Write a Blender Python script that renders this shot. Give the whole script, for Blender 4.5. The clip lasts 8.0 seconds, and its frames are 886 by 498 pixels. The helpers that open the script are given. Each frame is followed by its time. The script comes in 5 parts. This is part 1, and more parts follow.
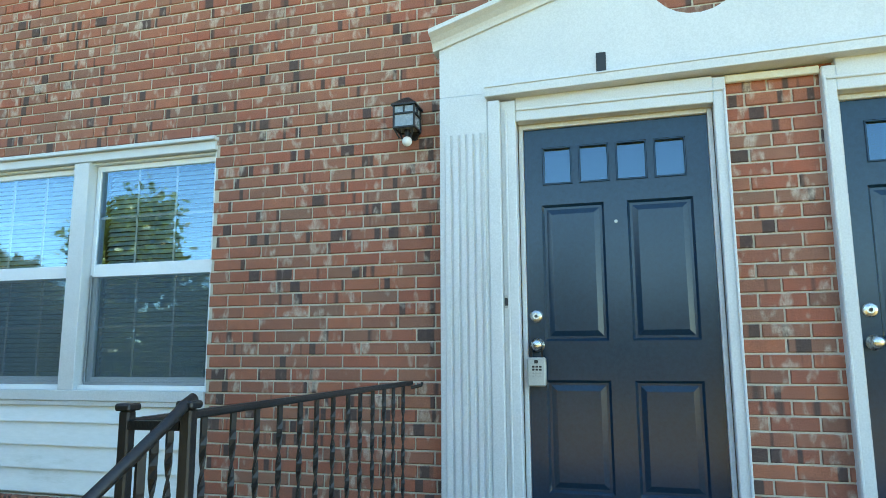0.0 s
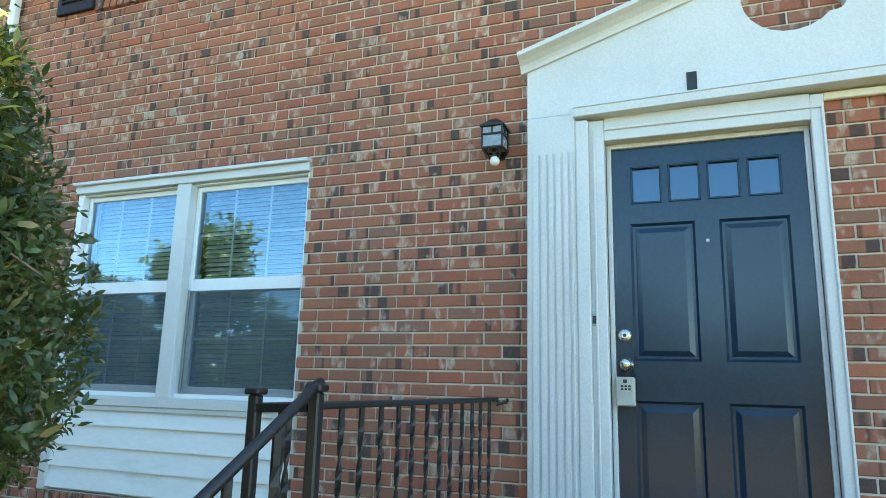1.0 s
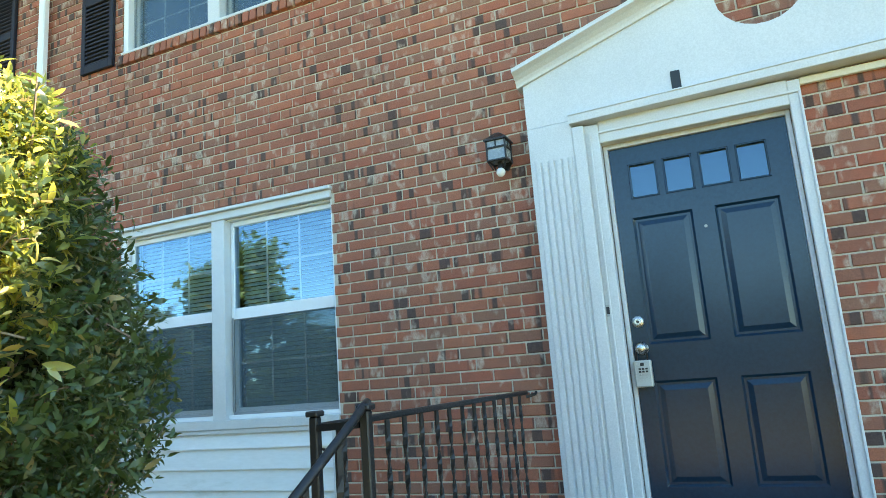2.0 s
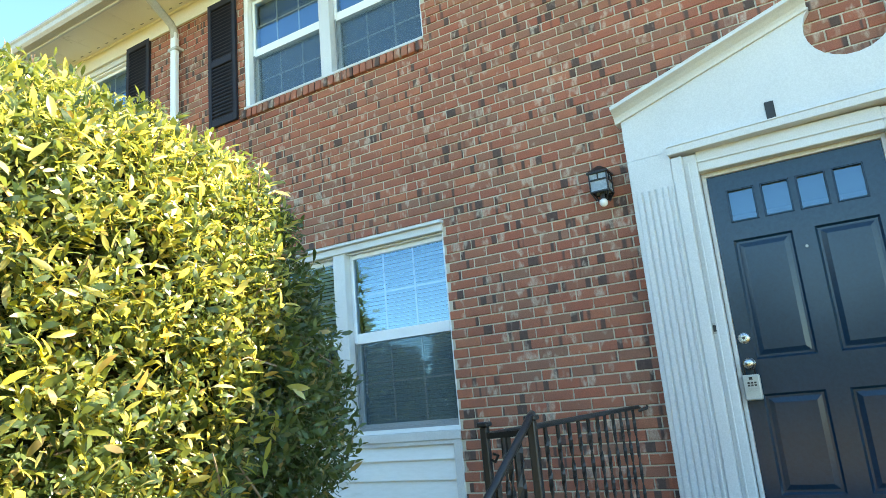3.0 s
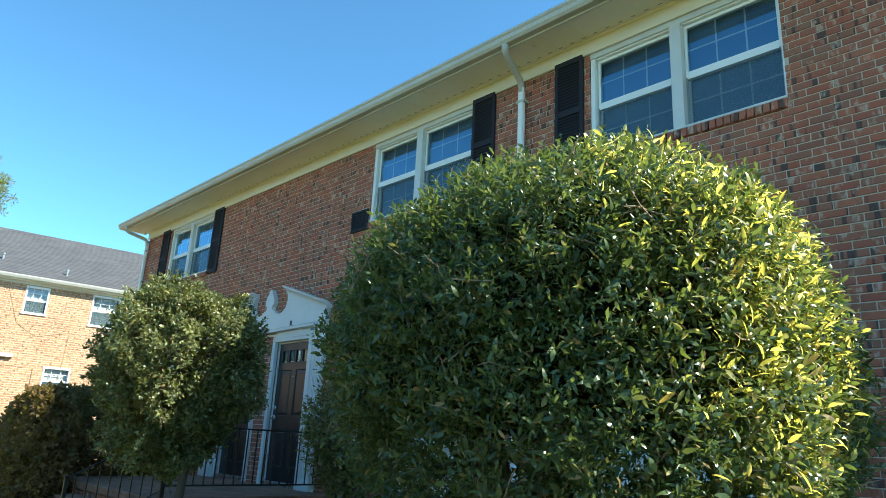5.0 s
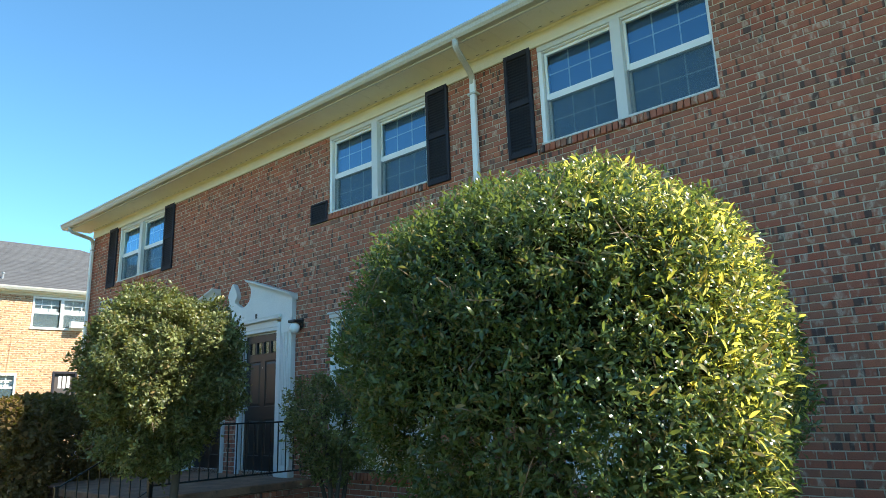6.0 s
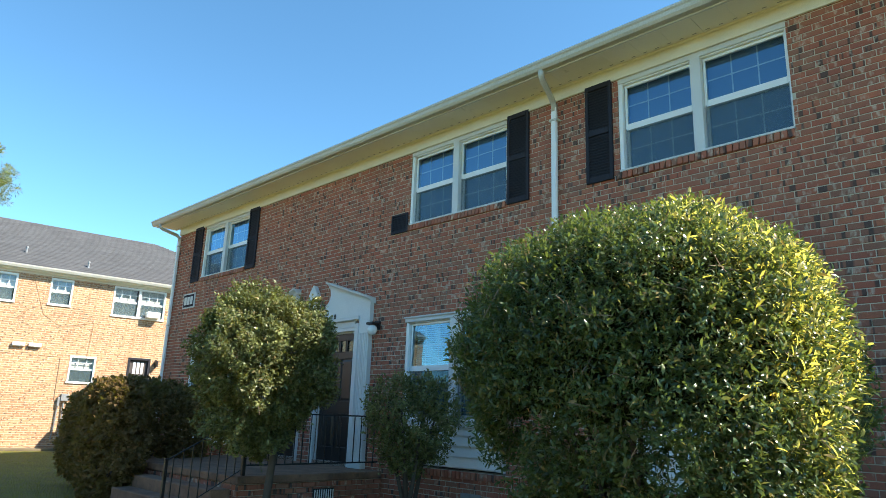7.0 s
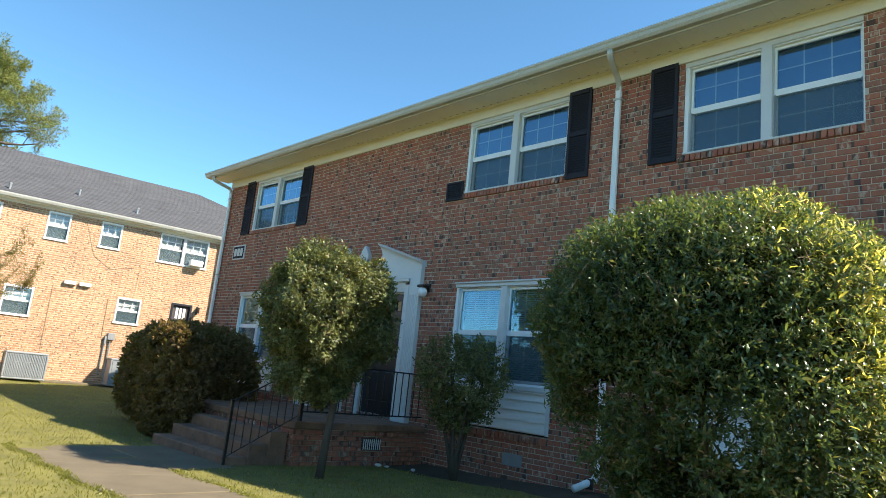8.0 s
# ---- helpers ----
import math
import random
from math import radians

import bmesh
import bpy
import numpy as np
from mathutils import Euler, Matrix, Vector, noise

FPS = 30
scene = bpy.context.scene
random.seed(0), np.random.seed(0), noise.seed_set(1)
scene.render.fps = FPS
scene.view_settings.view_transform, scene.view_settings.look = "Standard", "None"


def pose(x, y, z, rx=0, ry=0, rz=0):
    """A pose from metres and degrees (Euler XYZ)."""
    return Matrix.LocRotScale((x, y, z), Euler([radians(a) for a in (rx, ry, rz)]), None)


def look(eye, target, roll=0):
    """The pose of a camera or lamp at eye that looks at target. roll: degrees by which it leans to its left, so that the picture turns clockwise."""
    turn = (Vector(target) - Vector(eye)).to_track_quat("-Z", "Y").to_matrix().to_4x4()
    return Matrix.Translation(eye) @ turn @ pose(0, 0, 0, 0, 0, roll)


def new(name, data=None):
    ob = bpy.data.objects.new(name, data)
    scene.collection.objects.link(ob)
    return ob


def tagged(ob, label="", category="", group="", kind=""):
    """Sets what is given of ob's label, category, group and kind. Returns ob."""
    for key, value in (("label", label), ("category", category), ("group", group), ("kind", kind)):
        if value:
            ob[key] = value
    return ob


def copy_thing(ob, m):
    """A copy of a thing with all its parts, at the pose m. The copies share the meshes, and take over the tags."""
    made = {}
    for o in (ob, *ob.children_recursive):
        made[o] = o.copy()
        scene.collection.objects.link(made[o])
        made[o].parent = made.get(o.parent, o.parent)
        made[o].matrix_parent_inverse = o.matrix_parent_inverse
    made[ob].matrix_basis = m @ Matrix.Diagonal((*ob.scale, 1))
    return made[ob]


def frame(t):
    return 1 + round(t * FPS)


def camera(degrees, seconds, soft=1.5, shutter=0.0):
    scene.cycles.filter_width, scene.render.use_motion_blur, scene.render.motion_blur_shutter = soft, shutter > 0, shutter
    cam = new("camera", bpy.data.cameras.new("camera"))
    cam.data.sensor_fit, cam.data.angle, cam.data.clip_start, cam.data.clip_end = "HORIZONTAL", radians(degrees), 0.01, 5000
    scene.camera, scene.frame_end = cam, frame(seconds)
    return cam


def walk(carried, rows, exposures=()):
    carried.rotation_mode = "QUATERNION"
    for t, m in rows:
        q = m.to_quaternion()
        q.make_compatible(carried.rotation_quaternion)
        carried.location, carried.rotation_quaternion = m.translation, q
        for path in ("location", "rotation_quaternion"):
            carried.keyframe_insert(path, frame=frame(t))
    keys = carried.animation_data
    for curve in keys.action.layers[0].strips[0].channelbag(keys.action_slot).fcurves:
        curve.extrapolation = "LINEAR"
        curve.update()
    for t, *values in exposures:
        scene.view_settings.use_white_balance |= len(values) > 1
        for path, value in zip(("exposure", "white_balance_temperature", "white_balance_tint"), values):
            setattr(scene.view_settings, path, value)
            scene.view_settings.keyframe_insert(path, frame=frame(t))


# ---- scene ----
cam = camera(66.8, 8.0, soft=0.6)
PATH = [
    (0, (0.069, -3.307, 0.884), (-0.472, -1.405, 1.185), -0.3),
    (0.3, (0.067, -3.282, 0.867), (-0.556, -1.407, 1.178), 0.5),
    (0.5, (0.055, -3.284, 0.885), (-0.585, -1.414, 1.19), -0.0),
    (0.8, (-0.012, -3.341, 0.799), (-0.701, -1.501, 1.179), -1.98),
    (1, (-0.032, -3.376, 0.79), (-0.749, -1.551, 1.188), 1.5),
    (1.2, (-0.012, -3.394, 0.753), (-0.65, -1.541, 1.162), -0.0),
    (1.5, (0.105, -3.431, 0.839), (-0.57, -1.589, 1.229), -4.7),
    (1.7, (0.125, -3.487, 0.832), (-0.608, -1.664, 1.203), -4.7),
    (2.8, (0.026, -4.054, 0.856), (-0.862, -2.314, 1.284), -5.14),
    (3, (0.051, -4.1, 0.844), (-0.907, -2.403, 1.292), -5.2),
    (3.2, (-0.047, -4.288, 0.861), (-1.034, -2.65, 1.447), -8.84),
    (3.5, (-0.115, -4.534, 0.875), (-1.192, -2.984, 1.537), -8.1),
    (3.8, (-0.153, -4.803, 0.925), (-1.298, -3.311, 1.602), -5.84),
    (4, (-0.235, -4.95, 0.933), (-1.401, -3.611, 1.590), -4.5),
    (4.2, (-0.308, -5.087, 0.933), (-1.579, -3.707, 1.625), -1.54),
    (4.5, (-0.399, -5.229, 0.87), (-1.777, -3.961, 1.572), -1.4),
    (4.7, (-0.501, -5.333, 0.789), (-1.927, -4.061, 1.378), -1.0),
    (5, (-0.624, -5.535, 0.683), (-2.004, -4.197, 1.234), 3.0),
    (5.2, (-0.587, -5.633, 0.686), (-1.953, -4.248, 1.153), 1.9),
    (6.3, (-0.532, -6.324, 0.82), (-1.775, -4.83, 1.291), -2.2),
    (6.5, (-0.525, -6.535, 0.781), (-1.77, -5.049, 1.27), 0.1),
    (6.8, (-0.494, -6.642, 0.747), (-1.84, -5.248, 1.24), 1.74),
    (7, (-0.422, -6.751, 0.702), (-1.785, -5.373, 1.194), 2.0),
    (7.2, (-0.39, -6.78, 0.685), (-1.873, -5.532, 1.177), 0.92),
    (7.5, (-0.518, -6.826, 0.662), (-2.072, -5.65, 1.111), 4.4),
    (7.8, (-0.499, -7.064, 0.653), (-2.01, -5.818, 1.051), 5.12),
    (8, (-0.506, -7.275, 0.641), (-1.933, -5.928, 1.027), 6.0),
]
LIGHT = [(0.0, 2.68, 8450, 16), (1.7, 2.63, 8200, 15), (3.0, 2.60, 8200, 16), (3.5, 2.12, 7400, 12), (4.0, 1.70, 6800, 6), (4.5, 1.47, 6450, 3), (5.2, 1.37, 6400, 4), (6.5, 1.52, 6950, 10), (7.0, 1.37, 6900, 10), (7.5, 1.22, 6850, 10), (8.0, 1.23, 7000, 13)]
walk(cam, [(t, look(eye, target, roll)) for t, eye, target, roll in PATH], LIGHT)

# ---- world, sun ----
SUN = Vector((0.90, 0.52, 1.0)).normalized()
world = bpy.data.worlds.new("sky")
scene.world = world
world.use_nodes = True
wn = world.node_tree.nodes
sky = wn.new("ShaderNodeTexSky")
sky.sky_type = 'NISHITA'
sky.sun_disc = False
sky.sun_elevation = math.asin(SUN.z)
sky.sun_rotation = math.atan2(SUN.x, SUN.y)
sky.altitude = 3000.0
sky.air_density, sky.dust_density, sky.ozone_density = 1.0, 0.0, 2.0
wn["Background"].inputs["Strength"].default_value = 0.15
tone = wn.new("ShaderNodeMix")
tone.data_type, tone.blend_type = 'RGBA', 'MULTIPLY'
tone.inputs[0].default_value = 1.0
tone.inputs[7].default_value = (0.73, 1.01, 0.955, 1)
deep = wn.new("ShaderNodeHueSaturation")
deep.inputs["Saturation"].default_value = 1.10
world.node_tree.links.new(sky.outputs[0], deep.inputs["Color"])
world.node_tree.links.new(deep.outputs[0], tone.inputs[6])
world.node_tree.links.new(tone.outputs[2], wn["Background"].inputs["Color"])
sun_data = bpy.data.lights.new("sun", 'SUN')
sun_data.energy, sun_data.angle, sun_data.color = 5.0, radians(0.53), (1.0, 0.94, 0.82)
sun = new("sun", sun_data)
sun.matrix_world = look(SUN * 60, (0, 0, 0))

# ---- materials ----
def nodes_of(name):
    m = bpy.data.materials.new(name)
    m.use_nodes = True
    t = m.node_tree
    b = t.nodes["Principled BSDF"]
    return m, t, b


def add(t, kind, **inputs):
    n = t.nodes.new(kind)
    for k, v in inputs.items():
        n.inputs[k.replace("_", " ")].default_value = v
    return n


def ramp(t, src, stops):
    r = t.nodes.new("ShaderNodeValToRGB")
    while len(r.color_ramp.elements) < len(stops):
        r.color_ramp.elements.new(0.5)
    for e, (p, c) in zip(r.color_ramp.elements, stops):
        e.position, e.color = p, (*c, 1) if len(c) == 3 else c
    t.links.new(src, r.inputs[0])
    return r.outputs[0]


def mixed(t, fac, a, b, how='MIX'):
    n = t.nodes.new("ShaderNodeMix")
    n.data_type, n.blend_type = 'RGBA', how
    for sock, v in ((n.inputs[0], fac), (n.inputs[6], a), (n.inputs[7], b)):
        if isinstance(v, (int, float)):
            sock.default_value = v
        elif isinstance(v, tuple):
            sock.default_value = (*v, 1)
        else:
            t.links.new(v, sock)
    return n.outputs[2]


def place(t, stretch=(1, 1, 1)):
    g = t.nodes.new("ShaderNodeNewGeometry")
    m = t.nodes.new("ShaderNodeMapping")
    m.inputs["Scale"].default_value = stretch
    t.links.new(g.outputs["Position"], m.inputs[0])
    return m.outputs[0]


def cloud(t, scale, detail=4, vec=None, rough=0.6):
    n = add(t, "ShaderNodeTexNoise", Scale=scale, Detail=detail, Roughness=rough)
    t.links.new(vec if vec else place(t), n.inputs["Vector"])
    return n.outputs[0]


def bumped(t, b, h, strength, dist=0.01):
    n = add(t, "ShaderNodeBump", Strength=strength, Distance=dist)
    t.links.new(h, n.inputs["Height"])
    t.links.new(n.outputs[0], b.inputs["Normal"])


def surf(name, a, c, rough=0.6, scale=3.0, grain=90.0, bump=0.15, metal=0.0, dirt=None, stretch=(1, 1, 1), dirt_at=0.62, vary=0.12):
    """A plain surface: two tones in soft patches, a fine grain, and stains where dirt is given."""
    m, t, b = nodes_of(name)
    v = place(t, stretch)
    col = mixed(t, ramp(t, cloud(t, scale, 5, v), [(0.3, (0, 0, 0)), (0.7, (1, 1, 1))]), a, c)
    fine = cloud(t, grain, 3, v)
    col = mixed(t, 0.25, col, ramp(t, fine, [(0.3, (0.25, 0.25, 0.25)), (0.7, (0.75, 0.75, 0.75))]), 'OVERLAY')
    if dirt:
        spots = ramp(t, cloud(t, scale * 2.7, 8, v, 0.7), [(dirt_at, (0, 0, 0)), (dirt_at + 0.13, (1, 1, 1))])
        col = mixed(t, spots, col, dirt)
    t.links.new(col, b.inputs["Base Color"])
    rr = ramp(t, fine, [(0.2, (max(rough - vary, 0.02),) * 3), (0.8, (min(rough + vary, 1),) * 3)])
    t.links.new(rr, b.inputs["Roughness"])
    b.inputs["Metallic"].default_value = metal
    bumped(t, b, fine, bump, 0.004)
    return m


def brick_material(name, single):
    """Fired clay, mottled: reds and browns from brick to brick, dark flashed ends and pale lime smears."""
    m, t, b = nodes_of(name)
    if single:
        r = t.nodes.new("ShaderNodeObjectInfo").outputs["Random"]
    else:
        r = t.nodes.new("ShaderNodeNewGeometry").outputs["Random Per Island"]
    base = ramp(t, r, [(0.0, (0.430, 0.125, 0.072)), (0.12, (0.310, 0.135, 0.085)), (0.24, (0.470, 0.160, 0.088)), (0.35, (0.395, 0.118, 0.070)), (0.46, (0.270, 0.135, 0.090)),
                       (0.56, (0.480, 0.150, 0.080)), (0.66, (0.360, 0.112, 0.070)), (0.76, (0.440, 0.118, 0.066)), (0.86, (0.325, 0.150, 0.098)), (0.94, (0.455, 0.135, 0.075)), (1.0, (0.235, 0.110, 0.075))])
    w = t.nodes.new("ShaderNodeMath")
    w.operation = 'MULTIPLY'
    w.inputs[1].default_value = 871.0
    t.links.new(r, w.inputs[0])

    def own(scale, detail, stretch=(1, 1, 1), rough=0.6):
        n = t.nodes.new("ShaderNodeTexNoise")
        n.noise_dimensions = '4D'
        n.inputs["Scale"].default_value, n.inputs["Detail"].default_value, n.inputs["Roughness"].default_value = scale, detail, rough
        t.links.new(place(t, stretch), n.inputs["Vector"])
        t.links.new(w.outputs[0], n.inputs["W"])
        return n.outputs[0]

    col = mixed(t, ramp(t, own(14, 4), [(0.35, (0, 0, 0)), (0.7, (0.6, 0.6, 0.6))]), base, (0.29, 0.110, 0.072))
    dark = ramp(t, own(11.5, 1, (1, 1, 0.02)), [(0.60, (0, 0, 0)), (0.635, (0.92, 0.92, 0.92))])
    col = mixed(t, dark, col, mixed(t, own(40, 3), (0.034, 0.027, 0.029), (0.125, 0.078, 0.064)))
    pale = ramp(t, own(12, 2, (1, 1, 0.5), 0.6), [(0.565, (0, 0, 0)), (0.65, (0.80, 0.80, 0.80))])
    streak = ramp(t, own(60, 4, (1, 1, 0.5), 0.7), [(0.34, (0.2, 0.2, 0.2)), (0.60, (1, 1, 1))])
    pale = mixed(t, 1.0, pale, streak, 'MULTIPLY')
    col = mixed(t, pale, col, (0.60, 0.47, 0.37))
    fine = cloud(t, 220, 4)
    col = mixed(t, 0.45, col, ramp(t, fine, [(0.25, (0.2, 0.2, 0.2)), (0.75, (0.8, 0.8, 0.8))]), 'OVERLAY')
    grime = ramp(t, cloud(t, 0.9, 6), [(0.35, (1.0, 1.0, 1.0)), (0.75, (0.80, 0.79, 0.80))])
    col = mixed(t, 1.0, col, grime, 'MULTIPLY')
    t.links.new(col, b.inputs["Base Color"])
    b.inputs["Roughness"].default_value = 0.88
    bumped(t, b, cloud(t, 130, 5), 0.55, 0.006)
    return m


def leaf_material(name, dark, light, dry, thin=0.42, glow=(0.38, 0.37, 0.03), gain=1.65, rough=0.38, shine=0.5, stops=None):
    """Waxy leaves: each one its own green, a few dry, letting light through."""
    m, t, b = nodes_of(name)
    g = t.nodes.new("ShaderNodeNewGeometry")
    r = g.outputs["Random Per Island"]
    col = ramp(t, r, stops if stops else [(0.0, dark), (0.45, tuple(0.5 * (p + q) for p, q in zip(dark, light))), (0.86, light), (0.92, light), (0.935, dry)])
    col = mixed(t, ramp(t, cloud(t, 3.0, 3), [(0.35, (0, 0, 0)), (0.7, (0.6, 0.6, 0.6))]), col, tuple(0.7 * p for p in dark))
    t.links.new(col, b.inputs["Base Color"])
    b.inputs["Roughness"].default_value = rough
    b.inputs["Specular IOR Level"].default_value = shine
    tr = t.nodes.new("ShaderNodeBsdfTranslucent")
    t.links.new(mixed(t, 1.0, mixed(t, 0.50, col, glow), (gain, gain, gain), 'MULTIPLY'), tr.inputs[0])
    mx = t.nodes.new("ShaderNodeMixShader")
    mx.inputs[0].default_value = thin
    t.links.new(b.outputs[0], mx.inputs[1])
    t.links.new(tr.outputs[0], mx.inputs[2])
    t.links.new(mx.outputs[0], t.nodes["Material Output"].inputs[0])
    return m


def pane_material(name, base, gain, tint=(0.9, 0.93, 0.92)):
    """Window glass: clear, with its mirror image growing towards the edge of sight."""
    m, t, b = nodes_of(name)
    tr = t.nodes.new("ShaderNodeBsdfTransparent")
    tr.inputs[0].default_value = (*tint, 1)
    gl = t.nodes.new("ShaderNodeBsdfGlossy")
    gl.inputs["Roughness"].default_value = 0.012
    gl.inputs["Color"].default_value = (0.47, 0.78, 1.0, 1)
    f = add(t, "ShaderNodeFresnel", IOR=1.5)
    ma = t.nodes.new("ShaderNodeMath")
    ma.operation, ma.use_clamp = 'MULTIPLY_ADD', True
    ma.inputs[1].default_value, ma.inputs[2].default_value = gain, base
    t.links.new(f.outputs[0], ma.inputs[0])
    wave = add(t, "ShaderNodeBump", Strength=0.02, Distance=0.02)
    t.links.new(cloud(t, 2.2, 2), wave.inputs["Height"])
    t.links.new(wave.outputs[0], gl.inputs["Normal"])
    mx = t.nodes.new("ShaderNodeMixShader")
    t.links.new(ma.outputs[0], mx.inputs[0])
    t.links.new(tr.outputs[0], mx.inputs[1])
    t.links.new(gl.outputs[0], mx.inputs[2])
    t.links.new(mx.outputs[0], t.nodes["Material Output"].inputs[0])
    return m


def screen_material(name):
    """Fine dark insect mesh, mostly open."""
    m, t, b = nodes_of(name)
    tr = t.nodes.new("ShaderNodeBsdfTransparent")
    b.inputs["Base Color"].default_value = (0.066, 0.112, 0.130, 1)
    b.inputs["Roughness"].default_value = 0.7
    mx = t.nodes.new("ShaderNodeMixShader")
    mx.inputs[0].default_value = 0.52
    t.links.new(tr.outputs[0], mx.inputs[1])
    t.links.new(b.outputs[0], mx.inputs[2])
    t.links.new(mx.outputs[0], t.nodes["Material Output"].inputs[0])
    return m


def wall_of_bricks(name, mortar):
    """Sunlit tan brickwork seen from far off."""
    m, t, b = nodes_of(name)
    g = t.nodes.new("ShaderNodeNewGeometry")
    s = t.nodes.new("ShaderNodeSeparateXYZ")
    c = t.nodes.new("ShaderNodeCombineXYZ")
    t.links.new(g.outputs["Position"], s.inputs[0])
    t.links.new(s.outputs[1], c.inputs[0])
    t.links.new(s.outputs[2], c.inputs[1])
    bt = add(t, "ShaderNodeTexBrick", Scale=1.0, Mortar_Size=0.008, Brick_Width=0.2032, Row_Height=0.0677, Bias=-0.1)
    bt.inputs["Color1"].default_value = (0.50, 0.285, 0.155, 1)
    bt.inputs["Color2"].default_value = (0.35, 0.175, 0.092, 1)
    bt.inputs["Mortar"].default_value = (*mortar, 1)
    t.links.new(c.outputs[0], bt.inputs["Vector"])
    v = t.nodes.new("ShaderNodeMapping")
    v.inputs["Scale"].default_value = (1.7 / 0.2032, 1 / 0.0677, 1)
    t.links.new(c.outputs[0], v.inputs[0])
    spot = add(t, "ShaderNodeTexNoise", Scale=1.6, Detail=1.0)
    t.links.new(v.outputs[0], spot.inputs["Vector"])
    col = mixed(t, ramp(t, spot.outputs[0], [(0.60, (0, 0, 0)), (0.66, (0.80, 0.80, 0.80))]), bt.outputs[0], (0.065, 0.048, 0.04))
    col = mixed(t, 0.5, col, ramp(t, cloud(t, 0.7, 6), [(0.3, (0.38, 0.38, 0.38)), (0.7, (0.62, 0.62, 0.62))]), 'OVERLAY')
    t.links.new(col, b.inputs["Base Color"])
    b.inputs["Roughness"].default_value = 0.9
    bumped(t, b, bt.outputs["Fac"], -0.5, 0.01)
    return m


BRICK_ONE = brick_material("brick_single", True)
BRICK = brick_material("brick_joined", False)
MORTAR = surf("mortar", (0.60, 0.53, 0.43), (0.50, 0.44, 0.35), 0.95, 2.0, 160, 0.5, dirt=(0.40, 0.34, 0.27))
WHITE = surf("white_trim_paint", (0.62, 0.63, 0.625), (0.56, 0.575, 0.575), 0.42, 2.5, 120, 0.10, dirt=(0.55, 0.54, 0.48), dirt_at=0.68)
CREAM = surf("cream_trim_paint", (0.74, 0.70, 0.58), (0.68, 0.64, 0.52), 0.5, 2.5, 120, 0.1, dirt=(0.45, 0.42, 0.34), dirt_at=0.68)
VINYL = surf("white_vinyl", (0.80, 0.81, 0.81), (0.76, 0.77, 0.77), 0.36, 1.5, 140, 0.05)
SIDING = surf("white_vinyl_siding", (0.78, 0.79, 0.77), (0.72, 0.73, 0.71), 0.45, 1.2, 60, 0.12, dirt=(0.55, 0.56, 0.50), stretch=(0.25, 1, 1))
SOFFIT = surf("soffit_board", (0.80, 0.79, 0.72), (0.74, 0.73, 0.66), 0.6, 1.5, 80, 0.15, dirt=(0.45, 0.43, 0.37))
GUTTER = surf("gutter_metal", (0.50, 0.50, 0.46), (0.42, 0.42, 0.38), 0.4, 2.0, 60, 0.1, dirt=(0.40, 0.38, 0.31))
NAVY = surf("dark_navy_door_paint", (0.003, 0.024, 0.048), (0.004, 0.028, 0.056), 0.20, 3.0, 60, 0.010, vary=0.03)
DOOR_DARK = surf("near_black_door_paint", (0.012, 0.011, 0.012), (0.018, 0.015, 0.014), 0.34, 3.0, 60, 0.03, vary=0.04)
SHUTTER = surf("black_shutter_vinyl", (0.010, 0.011, 0.020), (0.014, 0.015, 0.026), 0.8, 3.0, 90, 0.1)
IRON = surf("black_iron_paint", (0.014, 0.014, 0.016), (0.024, 0.023, 0.024), 0.42, 7.0, 140, 0.35, metal=0.2, dirt=(0.075, 0.055, 0.045))
CHROME = surf("satin_nickel", (0.62, 0.60, 0.57), (0.55, 0.53, 0.50), 0.26, 20, 200, 0.05, metal=1.0)
LOCKBOX = surf("grey_lockbox_metal", (0.46, 0.47, 0.44), (0.40, 0.41, 0.39), 0.45, 20, 200, 0.1, metal=0.3)
BLACK = surf("black_plastic", (0.012, 0.012, 0.013), (0.02, 0.02, 0.02), 0.45, 10, 200, 0.1)
GLASS = pane_material("window_glass", 0.13, 1.75)
GLASS_BLIND = pane_material("blind_backed_window_glass", 0.10, 1.8)
# White bars coloured grey, as though dimmed behind the reflecting glass.
GRILLE = surf("dimmed_grille_bar", (0.42, 0.45, 0.47), (0.38, 0.41, 0.43), 0.5, 3, 90, 0.05)
GLASS_THIN = pane_material("single_window_glass", 0.03, 0.7)
GLASS_DOOR = pane_material("door_glass", 0.09, 1.5, (0.55, 0.6, 0.62))
SCREEN = screen_material("insect_screen")
BLIND = surf("blind_slat", (0.28, 0.42, 0.47), (0.24, 0.37, 0.42), 0.55, 2, 40, 0.05)
# Blue that stands in for sky reflection missing from the upper panes.
PANE_BACKING = surf("blue_pane_backing", (0.055, 0.125, 0.235), (0.048, 0.110, 0.205), 0.9, 1.5, 120, 0.1)
FROST = surf("frosted_lantern_glass", (0.30, 0.35, 0.38), (0.24, 0.29, 0.32), 0.25, 8, 60, 0.05)
BULB = surf("white_bulb_glass", (0.82, 0.82, 0.80), (0.78, 0.78, 0.76), 0.2, 8, 60, 0.02)
CONCRETE = surf("concrete", (0.175, 0.142, 0.090), (0.115, 0.092, 0.058), 0.92, 1.6, 70, 0.6, dirt=(0.17, 0.16, 0.14))
STEP = surf("stained_step_concrete", (0.30, 0.160, 0.100), (0.150, 0.080, 0.052), 0.92, 3.5, 50, 0.7, dirt=(0.085, 0.060, 0.050), dirt_at=0.56)
TAN = surf("tan_masonry", (0.52, 0.33, 0.19), (0.40, 0.25, 0.14), 0.92, 3.0, 60, 0.5, dirt=(0.24, 0.15, 0.09))
